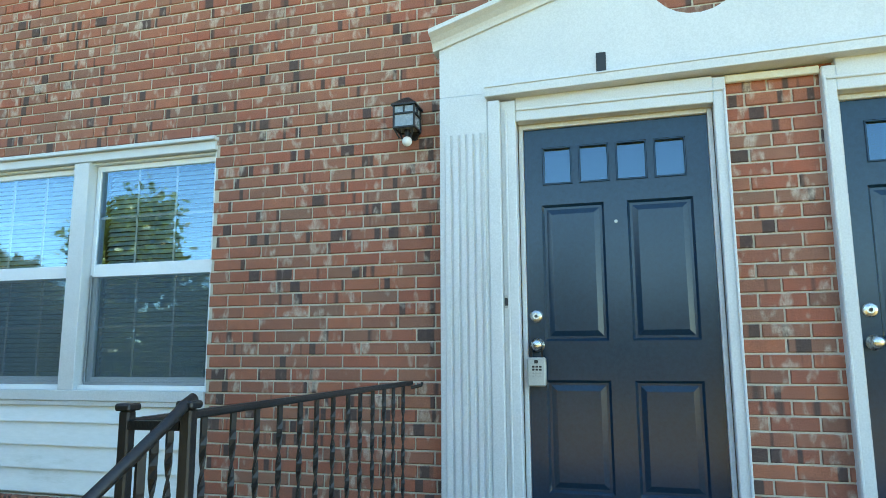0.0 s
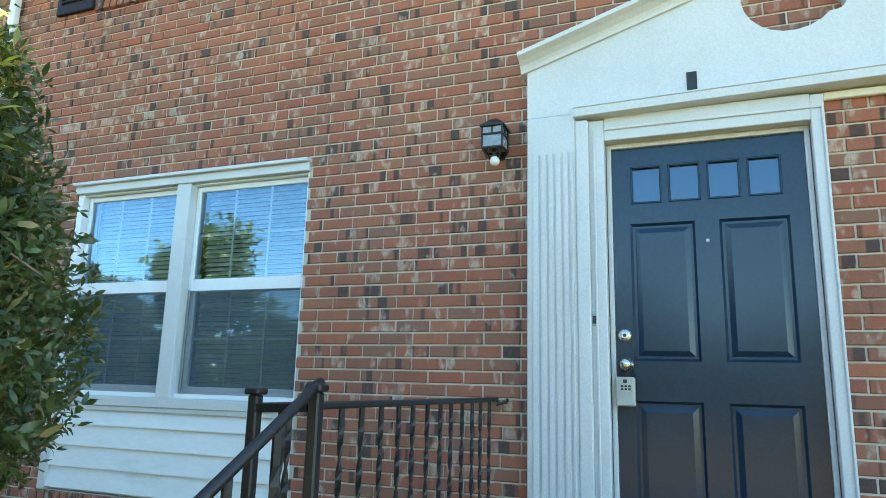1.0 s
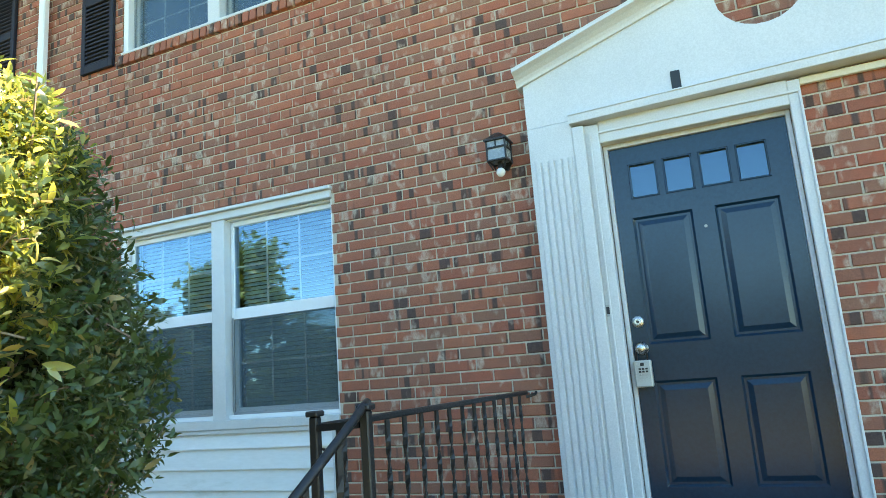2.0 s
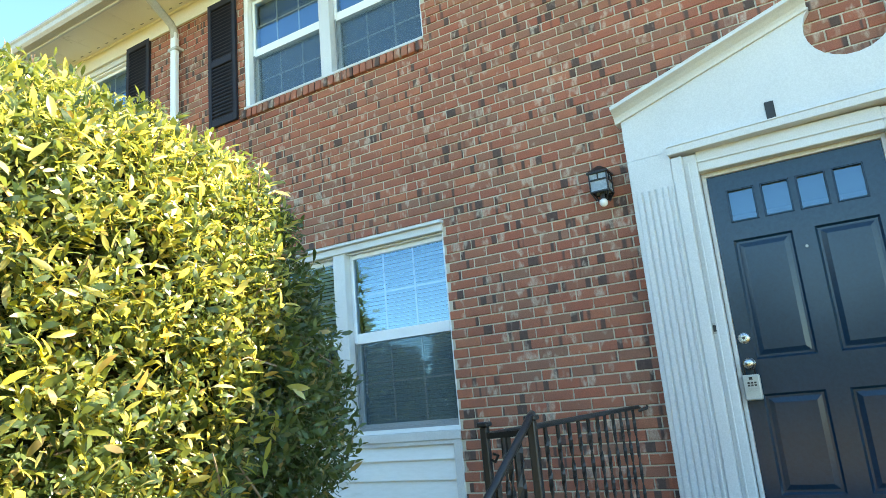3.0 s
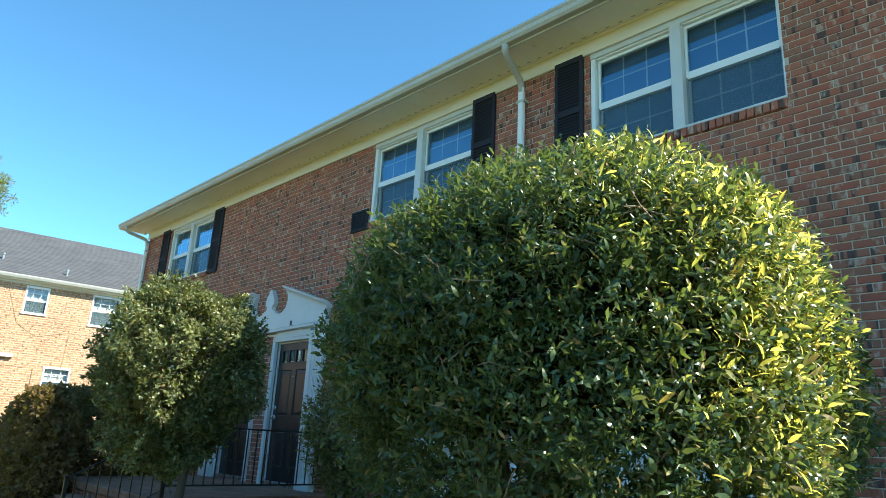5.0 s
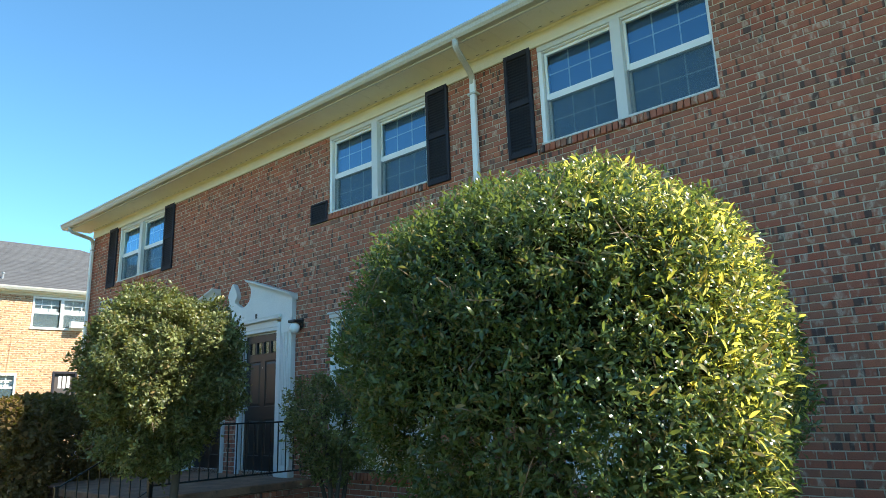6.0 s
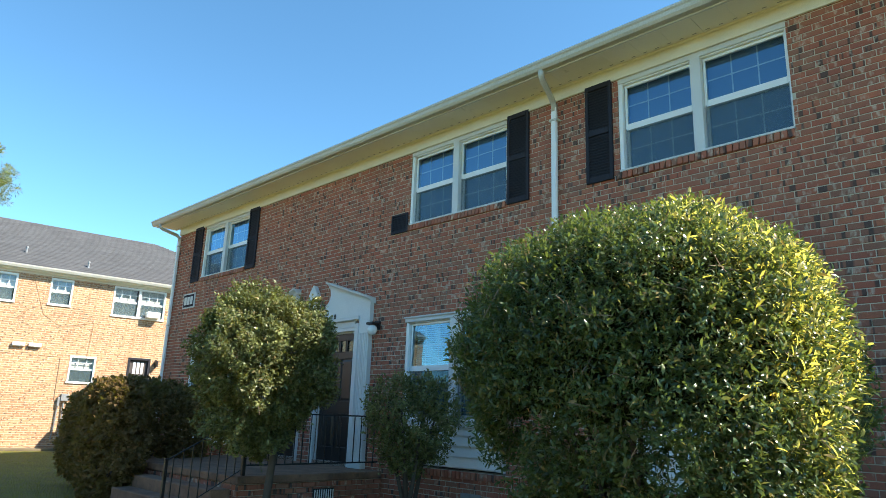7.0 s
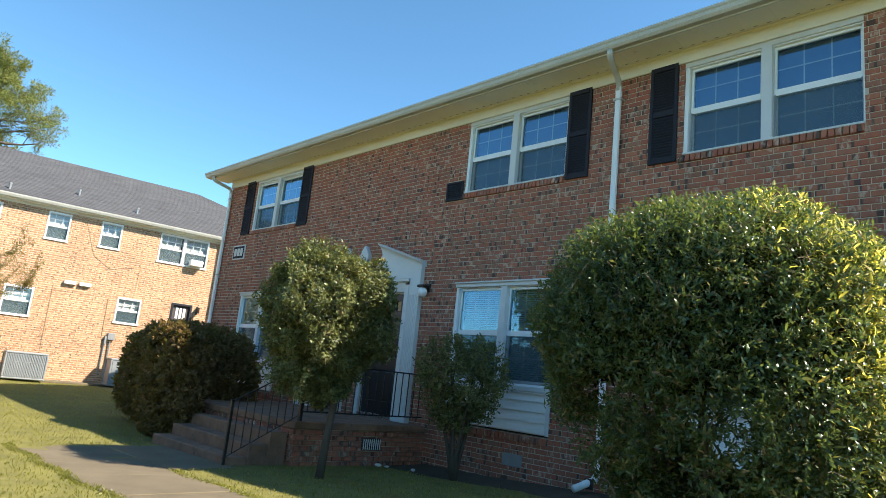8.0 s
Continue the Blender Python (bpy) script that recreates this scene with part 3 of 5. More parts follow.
downspout(-5.09, 0.15, True, "white metal downspout strapped to the brick wall")
downspout(-15.98, -0.02, False, "white metal downspout at the corner of the brick wall")


# ---- windows ----
def twin_window(name, w, sill, low0, low1, up0, up1, head, top, label, siding=None, blinds=True, cap=True):
    """Two hung windows side by side; x from the left edge, z from the origin, y into the wall."""
    win = thing(name, pose(0, 0, 0), label, "window", kind="structure")
    units = ((0.09, 0.88), (w - 0.87, w - 0.045))
    glass = GLASS_BLIND if blinds else GLASS
    m = Mesh()
    m.cbox(0, 0.052, 0.012, 0.16, sill, head)
    m.cbox(w - 0.018, w, 0.016, 0.16, sill, head)
    m.cbox(0.052, w - 0.018, 0.024, 0.16, up1 + 0.036, head)
    if low0 - 0.045 > sill + 0.07:
        m.cbox(0.052, w - 0.018, 0.030, 0.16, sill + 0.06, low0 - 0.045)
    part("window_frame", m, VINYL, win)
    m = Mesh()
    m.cbox(w / 2 - 0.053, w / 2 + 0.063, -0.006, 0.16, min(sill + 0.06, low0 - 0.046), head)
    part("mullion", m, WHITE, win)
    m = Mesh()
    if cap:
        m.cbox(-0.004, w + 0.004, -0.016, 0.03, head, top - 0.022)
        m.cbox(-0.012, w + 0.012, -0.045, 0.03, top - 0.024, top, 0.004)
    else:
        m.cbox(0.0, w, 0.004, 0.06, head, top, 0.003)
    part("header", m, WHITE, win)
    m = Mesh()
    m.cbox(0.001, w - 0.001, -0.014, 0.16, sill, min(sill + 0.062, low0 - 0.045))
    part("window_sill", m, WHITE, win)
    for a, b in units:
        mid = (low1 + up0) / 2
        for z0, z1, y, kind in ((up0, up1, 0.075, "upper_sash"), (low0, low1, 0.105, "lower_sash")):
            m = Mesh()
            bot, topw = (0.045 if kind == "lower_sash" else 0.079), (0.079 if kind == "lower_sash" else 0.034)
            m.cbox(a - 0.03, a, y - 0.014, y + 0.022, z0 - bot, z1 + topw, 0.003)
            m.cbox(b, b + 0.03, y - 0.014, y + 0.022, z0 - bot, z1 + topw, 0.003)
            m.cbox(a, b, y - 0.014, y + 0.022, z0 - bot, z0, 0.003)
            m.cbox(a, b, y - 0.014, y + 0.022, z1, z1 + topw, 0.003)
            s = part(kind, m, VINYL, win)
            m = Mesh()
            for i in (1, 2):
                x = a + (b - a) * i / 3
                m.box(x - 0.007, x + 0.007, y + 0.006, y + 0.012, z0, z1)
            z = (z0 + z1) / 2
            m.box(a, b, y + 0.0125, y + 0.016, z - 0.007, z + 0.007)
            part("grille", m, GRILLE, s)
            p = pane("pane", [(a, y, z0), (b, y, z0), (b, y, z1), (a, y, z1)], glass, s)
            p.visible_shadow = False
        m = Mesh()
        m.quad_faces([(a - 0.012, 0.062, low0 - 0.03), (b + 0.012, 0.062, low0 - 0.03), (b + 0.012, 0.062, low1 + 0.01), (a - 0.012, 0.062, low1 + 0.01)], [(0, 1, 2, 3)])
        s = part("insect_screen", m, SCREEN, win, "grey insect screen over the lower half")
        s.visible_shadow = False
        m = Mesh()
        m.cbox(a - 0.02, b + 0.02, 0.056, 0.068, low0 - 0.045, low0 - 0.028, 0.002)
        m.cbox(a - 0.024, a - 0.010, 0.056, 0.068, low0 - 0.028, low1 + 0.012, 0.002)
        m.cbox(b + 0.010, b + 0.024, 0.056, 0.068, low0 - 0.028, low1 + 0.012, 0.002)
        part("screen_frame", m, VENT_GREY, win)
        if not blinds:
            # Added sheet that gives the upper panes an even reflected-sky blue.
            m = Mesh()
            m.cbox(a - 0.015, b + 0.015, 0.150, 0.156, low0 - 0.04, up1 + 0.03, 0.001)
            part("pane_backing", m, PANE_BACKING, win, "blue sheet added behind the glass to fill in its sky tone")
            continue
        m = Mesh()
        pitch = 0.030
        n = int((up1 - low0 + 0.06) / pitch)
        for i in range(n):
            z = low0 - 0.03 + i * pitch
            m.quad_faces([(a + 0.002, 0.150, z), (b - 0.002, 0.150, z), (b - 0.002, 0.172, z + 0.026), (a + 0.002, 0.172, z + 0.026),
                          (a + 0.002, 0.1515, z - 0.0015), (b - 0.002, 0.1515, z - 0.0015), (b - 0.002, 0.1735, z + 0.0245), (a + 0.002, 0.1735, z + 0.0245)],
                         [(0, 1, 2, 3), (4, 7, 6, 5), (0, 4, 5, 1), (3, 2, 6, 7)])
        part("blind", m, BLIND, win, "closed horizontal slat blind behind the glass")
    if siding is not None:
        m = Mesh()
        m.box(0.002, w - 0.002, 0.05, 0.20, siding, sill)
        m.cbox(0.0, 0.06, -0.010, 0.05, siding, sill, 0.003)
        m.cbox(w - 0.06, w, -0.010, 0.05, siding, sill, 0.003)
        m.cbox(0.06, w - 0.06, -0.004, 0.05, sill - 0.03, sill, 0.003)
        part("panel_trim", m, WHITE, win)
        z, i = sill - 0.03, 0
        while z > siding + 0.02:
            lo = max(z - (0.097 if i == 0 else 0.134), siding)
            m = Mesh()
            m.prism([(0.002, lo), (0.014, lo - 0.0 + 0.001), (0.030, z), (0.022, z)], 0.06, w - 0.06, "yz")
            m.box(0.06, w - 0.06, 0.002, 0.030, lo, lo + 0.006)
            part("siding_plank", m, SIDING, win)
            z = lo
            i += 1
    return win


LOW_LABEL = "pair of white vinyl sash windows with blinds above white siding"
UP_LABEL = "pair of white vinyl sash windows reflecting blue sky"
w_1 = twin_window("window_1", 1.93, 0.607, 0.742, 1.345, 1.424, 2.012, 2.06, 2.138, LOW_LABEL, siding=0.06)
w_1.matrix_basis = pose(GROUND_WIN[0][0], 0, 0)
for i in (1, 2):
    copy_thing(w_1, pose(GROUND_WIN[i][0], 0, 0.025)).name = "window_%d" % (i + 1)
w_4 = twin_window("window_4", 1.93, 3.606, 3.675, 4.14, 4.214, 4.690, 4.742, 4.829, UP_LABEL, blinds=False, cap=False)
w_4.matrix_basis = pose(LOW[0][0], 0, 0)
for i in (1, 2):
    copy_thing(w_4, pose(LOW[i][0], 0, 0)).name = "window_%d" % (i + 4)

# rowlock sills under the windows
sill_brick = finish("brick", (lambda: (lambda mm: (mm.cbox(0.0, 0.0577, -0.028, 0.08, 0.0, 0.088, 0.005), mm)[1])(Mesh()))(), BRICK_ONE)
for (a, b), z in [(p, 3.514) for p in LOW] + [(p, -0.032) for p in GROUND_WIN]:
    s = thing("trim_sill", pose(a, 0, z), "row of upright bricks forming the window sill", "sill", kind="structure")
    k = 0
    while a - 0.03 + k * COURSE + 0.05 < b + 0.03:
        ob = new("brick", sill_brick)
        ob.parent = s
        ob.matrix_basis = pose(-0.03 + k * COURSE, 0, 0, -6 if z > 0 else 0)
        k += 1


# ---- shutters, vents, plaque ----
def shutter():
    sh = thing("shutter", pose(0, 0, 0), "black louvred vinyl window shutter fixed to the brick", "shutter", "shutters on the upper wall")
    m = Mesh()
    m.cbox(0, 0.045, -0.034, -0.002, 0, 1.29)
    m.cbox(0.325, 0.37, -0.034, -0.002, 0, 1.29)
    for z in (0, 0.61, 1.225):
        m.cbox(0.045, 0.325, -0.034, -0.002, z, z + 0.065)
    m.box(0.045, 0.325, -0.010, -0.002, 0.065, 1.225)
    part("shutter_frame", m, SHUTTER, sh)
    for z0, z1 in ((0.067, 0.608), (0.677, 1.223)):
        m = Mesh()
        n = 15
        st = (z1 - z0) / n
        for i in range(n):
            z = z0 + i * st
            m.prism([(-0.030, z), (-0.010, z + st * 0.9), (-0.0101, z + st * 0.98), (-0.031, z + 0.008)], 0.046, 0.324, "yz")
        part("louvres", m, SHUTTER, sh)
    return sh


s0 = shutter()
s0.matrix_basis = pose(-4.645, 0, 3.54)
for x in (-5.90, -15.20, -12.77):
    copy_thing(s0, pose(x, 0, 3.54))

v = thing("wall_vent", pose(-8.25, 0, 3.51), "square dark louvred vent on the brick wall", "vent")
m = Mesh()
m.cbox(0, 0.37, -0.03, -0.002, 0, 0.03)
m.cbox(0, 0.37, -0.03, -0.002, 0.28, 0.31)
m.cbox(0, 0.03, -0.03, -0.002, 0.03, 0.28)
m.cbox(0.34, 0.37, -0.03, -0.002, 0.03, 0.28)
m.box(0.03, 0.34, -0.008, -0.002, 0.03, 0.28)
part("vent_frame", m, SHUTTER, v)
for i in range(7):
    m = Mesh()
    z = 0.033 + i * 0.035
    m.prism([(-0.028, z), (-0.009, z + 0.030), (-0.009, z + 0.034), (-0.028, z + 0.006)], 0.03, 0.34, "yz")
    part("slat", m, SHUTTER, v)


def foundation_vent(mx, bars, label):
    fv = thing("foundation_vent", mx, label, "vent", "vents in the foundation")
    m = Mesh()
    m.cbox(0, 0.34, -0.012, -0.002, 0, 0.165)
    part("backing", m, BLACK if bars else VENT_GREY, fv)
    for i in range(9 if bars else 2):
        m = Mesh()
        w = 0.014 if bars else 0.15
        x = 0.016 + i * (0.037 if bars else 0.16)
        m.cbox(x, x + w, -0.022, -0.0125, 0.012, 0.153, 0.002)
        part("bar" if bars else "flap", m, VINYL if bars else VENT_GREY, fv)


foundation_vent(pose(-6.62, 0, -0.365), False, "grey metal flap vent low in the brick foundation")

sg = thing("plaque", pose(-15.42, 0, 2.95), "small dark wall plaque with white border and pale marks", "sign")
m = Mesh()
m.cbox(0, 0.56, -0.025, -0.002, 0, 0.34)
part("board", m, WHITE, sg)
m = Mesh()
m.cbox(0.03, 0.53, -0.029, -0.0255, 0.03, 0.31, 0.001)
part("field", m, SHUTTER, sg)
for i in range(3):
    m = Mesh()
    m.cbox(0.075 + i * 0.145, 0.195 + i * 0.145, -0.033, -0.0295, 0.08, 0.26, 0.001)
    part("mark", m, WHITE, sg)


# ---- door surround, doors ----
def moulding(m, p0, p1, outline):
    """A moulded strip from p0 to p1; the outline is in depth and height."""
    n, k = len(m.v), len(outline)
    for p in (p0, p1):
        m.v.extend([(p[0], p[1] + d, p[2] + h) for d, h in outline])
    m.f.append(tuple(range(n, n + k)))
    m.f.append(tuple(range(n + 2 * k - 1, n + k - 1, -1)))
    for i in range(k):
        j = (i + 1) % k
        m.f.append((n + i, n + k + i, n + k + j, n + j))


def door_surround(name):
    """Paired doorway with fluted pilasters under a broken pediment; x = 0 between the doors."""
    p = thing(name, pose(0, 0, 0), "white painted wooden surround with fluted pilasters and broken pediment", "doorway", kind="structure")
    for s in (-1, 1):
        m = Mesh()
        a, b = sorted((s * 1.593, s * 1.339))
        m.cbox(a, b, -0.085, -0.001, -0.05, 2.19, 0.004)
        edges = [0.026, 0.067, 0.107, 0.144, 0.184, 0.221, 0.246]
        for p0, p1 in zip(edges, edges[1:]):
            q0, q1 = sorted((s * (1.593 - p0 - 0.004), s * (1.593 - p1 + 0.004)))
            m.prism([(q0, -0.085), (q0 + 0.004, -0.0955), (q1 - 0.004, -0.0955), (q1, -0.085)], 0.12, 1.98, "xy")
        m.cbox(a - 0.012, b + 0.012, -0.112, -0.001, -0.05, 0.09, 0.006)
        part("pilaster", m, WHITE, p)
        m = Mesh()
        c = s * 0.73
        o0, o1 = sorted((s * 1.277, c + s * 0.47))
        m.cbox(o0, o1, -0.062, 0.02, -0.05, 2.147, 0.004)
        i0, i1 = sorted((c - s * 0.47, s * 0.203))
        m.cbox(i0, i1, -0.0505, 0.02, -0.05, 2.160 if s < 0 else 2.158, 0.004)
        q0, q1 = c - 0.47, c + 0.47
        head = 2.147 + 0.018 * (q1 + 1.40)
        m.cbox(q0, q1, -0.050, 0.02, 2.037, head, 0.004)
        part("casing", m, WHITE, p)
        m = Mesh()
        e0, e1 = sorted((s * 1.338, s * 1.274))
        m.cbox(e0, e1, -0.094, -0.0625, -0.05, 2.146, 0.005)
        part("outer_casing", m, WHITE, p)
        m = Mesh()
        m.cbox(q0 - 0.055, q0 - 0.043, -0.062 if s > 0 else -0.074, -0.0505 if s > 0 else -0.0625, -0.05, 2.102, 0.003)
        m.cbox(q1 + 0.043, q1 + 0.055, -0.074 if s > 0 else -0.062, -0.0625 if s > 0 else -0.0505, -0.05, 2.102, 0.003)
        m.cbox(q0 - 0.043, q1 + 0.043, -0.060, -0.0505, 2.090, 2.102, 0.003)
        part("casing_bead", m, WHITE, p)
        m = Mesh()
        m.cbox(q0 + 0.001, q0 + 0.024, 0.021, 0.11, -0.05, 2.035, 0.002)
        m.cbox(q1 - 0.024, q1 - 0.001, 0.021, 0.11, -0.05, 2.035, 0.002)
        m.cbox(q0 + 0.024, q1 - 0.024, 0.021, 0.11, 2.013, 2.036, 0.002)
        part("jamb", m, WHITE, p)
        m = Mesh()
        m.cbox(q0 + 0.003, q1 - 0.003, -0.03, 0.12, -0.05, 0.008, 0.004)
        part("threshold", m, CHROME, p)
        # half of the pediment board, with the curved opening beside the urn
        out = [(s * 1.593, 2.192), (0, 2.192), (0, 2.905), (s * 0.022, 2.89), (s * 0.055, 2.84), (s * 0.105, 2.765), (s * 0.128, 2.705), (s * 0.118, 2.655),
               (s * 0.085, 2.625), (s * 0.078, 2.585), (s * 0.098, 2.560), (s * 0.125, 2.553)]
        for i in range(13):
            an = radians(-140 + i * 15)
            out.append((s * (0.310 + 0.215 * math.cos(an)), 2.685 + 0.205 * math.sin(an)))
        out += [(s * 0.500, 2.835), (s * 1.593, 2.49)]
        m = Mesh()
        m.prism(out, -0.080, -0.0005)
        part("pediment_board", m, WHITE, p)
        # raking cornice
        m = Mesh()
        moulding(m, (s * 1.625, 0, 2.445), (s * 0.485, 0, 2.802), [(-0.001, 0.0), (-0.096, 0.0), (-0.101, 0.018), (-0.112, 0.036), (-0.140, 0.056), (-0.168, 0.066), (-0.176, 0.070), (-0.178, 0.092), (-0.001, 0.092)])
        part("raking_cornice", m, WHITE, p)
    m = Mesh()
    m.cbox(-0.2015, 0.2015, -0.030, -0.004, 2.135, 2.172, 0.004)
    part("filler_strip", m, CREAM, p, "cracked caulked strip above the brick pier")
    m = Mesh()
    moulding(m, (-1.345, 0, 2.158), (1.345, 0, 2.206), [(-0.001, 0.0), (-0.112, 0.0), (-0.118, 0.003), (-0.120, 0.044), (-0.126, 0.048), (-0.124, 0.055), (-0.001, 0.057)])
    part("lintel_moulding", m, WHITE, p)
    return p


sur = door_surround("trim_doorway")
sur.matrix_basis = pose(0.73, 0, 0)
copy_thing(sur, pose(-10.175, 0, 0))


def front_door(name, label, paint):
    """Six-light style slab: four small panes over two tall and two short raised panels."""
    d = thing(name, pose(0, 0, 0), label, "door", "front doors", "structure")
    W, F, B = 0.444, 0.040, 0.082
    rows = ((0.215, 0.742), (0.930, 1.612), (1.715, 1.912))
    cols = ((-0.362, -0.055), (0.055, 0.362))
    lights = [(-0.353 + k * 0.1815, -0.353 + k * 0.1815 + 0.150) for k in range(4)]
    holes = [(a, b, lo, hi) for lo, hi in rows[:2] for a, b in cols] + [(a, b, *rows[2]) for a, b in lights]
    slab = backing(-W, W, 0.010, 2.011, F, B, holes)
    slab.materials.append(paint)
    ob = new("slab", slab)
    ob.parent = d
    for lo, hi in rows[:2]:
        for a, b in cols:
            m = Mesh()
            e, k = 0.012, 0.050
            ring = [[(a + q, y, lo + q), (b - q, y, lo + q), (b - q, y, hi - q), (a + q, y, hi - q)] for q, y in ((0, F + 0.001), (e, F + 0.014), (e + 0.012, F + 0.014), (k, F + 0.003))]
            pts = [p for r in ring for p in r]
            fs = [(4 * r + i, 4 * r + (i + 1) % 4, 4 * r + 4 + (i + 1) % 4, 4 * r + 4 + i) for r in range(3) for i in range(4)] + [(12, 13, 14, 15)]
            m.quad_faces(pts, fs)
            part("panel", m, paint, d)
    for a, b in lights:
        m = Mesh()
        lo, hi = rows[2]
        for q in ((a, a + 0.010, lo, hi), (b - 0.010, b, lo, hi), (a, b, lo, lo + 0.010), (a, b, hi - 0.010, hi)):
            m.cbox(q[0], q[1], F - 0.006, F + 0.012, q[2], q[3], 0.003)
        bead = part("glazing_bead", m, paint, d)
        pane("pane", [(a, F + 0.014, lo), (b, F + 0.014, lo), (b, F + 0.014, hi), (a, F + 0.014, hi)], GLASS_DOOR, d)
    m = Mesh()
    m.tube([(0, F + 0.002, 1.510), (0, F - 0.006, 1.510)], 0.008, 12)
    part("peephole", m, LOCKBOX, d, "small round peephole")
    m = Mesh()
    m.tube([(-0.402, F, 1.053), (-0.402, F - 0.006, 1.053), (-0.402, F - 0.012, 1.053), (-0.402, F - 0.016, 1.053)], [0.032, 0.032, 0.028, 0.016], 18)
    b = part("deadbolt", m, CHROME, d, "round nickel deadbolt")
    m = Mesh()
    m.tube([(-0.402, F - 0.0155, 1.053), (-0.402, F - 0.0185, 1.053)], 0.008, 10)
    part("keyway", m, BLACK, b)
    m = Mesh()
    m.tube([(-0.398, F, 0.912), (-0.398, F - 0.008, 0.912), (-0.398, F - 0.014, 0.912), (-0.398, F - 0.03, 0.912), (-0.398, F - 0.042, 0.912), (-0.398, F - 0.058, 0.912), (-0.398, F - 0.066, 0.912)],
           [0.034, 0.034, 0.015, 0.014, 0.027, 0.028, 0.016], 18)
    part("knob", m, CHROME, d, "round nickel door knob", smooth=True)
    return d


door = front_door("door_1", "closed dark navy panelled front door with four small panes", NAVY)
door.matrix_basis = pose(DOORS[0], 0, 0)
copy_thing(door, pose(DOORS[1], 0, 0)).name = "door_2"
door = front_door("door_3", "closed near-black panelled front door with four small panes", DOOR_DARK)
door.matrix_basis = pose(DOORS[2], 0, 0)
copy_thing(door, pose(DOORS[3], 0, 0)).name = "door_4"

lb = thing("lockbox", pose(-0.400, 0.0, 0.79), "grey metal key lockbox hanging from the door knob", "lockbox")
m = Mesh()
m.cbox(-0.044, 0.044, -0.030, 0.020, -0.075, 0.062, 0.007)
part("case", m, LOCKBOX, lb)
m = Mesh()
m.tube([(-0.026, -0.004, 0.055), (-0.026, -0.004, 0.115)] + [(-0.026 * math.cos(a), -0.004, 0.115 + 0.026 * math.sin(a)) for a in (0.5, 1.1, 1.57, 2.1, 2.6)] + [(0.026, -0.004, 0.115), (0.026, -0.004, 0.055)], 0.005, 8)
part("shackle", m, IRON, lb, smooth=True)
for r in range(4):
    for c in range(3):
        m = Mesh()
        m.cbox(-0.020 + c * 0.017, -0.008 + c * 0.017, -0.034, -0.0305, 0.014 - r * 0.014, 0.023 - r * 0.014, 0.002)
        part("key", m, BLACK if r < 2 else LOCKBOX, lb)
m = Mesh()
m.cbox(-0.009, 0.009, -0.033, -0.0305, 0.034, 0.050, 0.002)
part("badge", m, BLACK, lb)

bell = thing("doorbell", pose(-0.530, -0.062, 1.09), "small worn doorbell plate on the white casing", "doorbell")
m = Mesh()
m.cbox(-0.012, 0.012, -0.010, -0.001, 0, 0.062, 0.003)
part("plate", m, LOCKBOX, bell)
m = Mesh()
m.cbox(-0.008, 0.008, -0.014, -0.0105, 0.012, 0.05, 0.003)
part("button", m, BLACK, bell)

for x in (-0.035, -9.48):
    m = Mesh()
    m.cbox(x - 0.024, x + 0.024, -0.088, -0.0805, 2.230, 2.336, 0.003)
    solo("unit_marker", m, BLACK, "small black marker above the front door", "marker", "markers above doors")


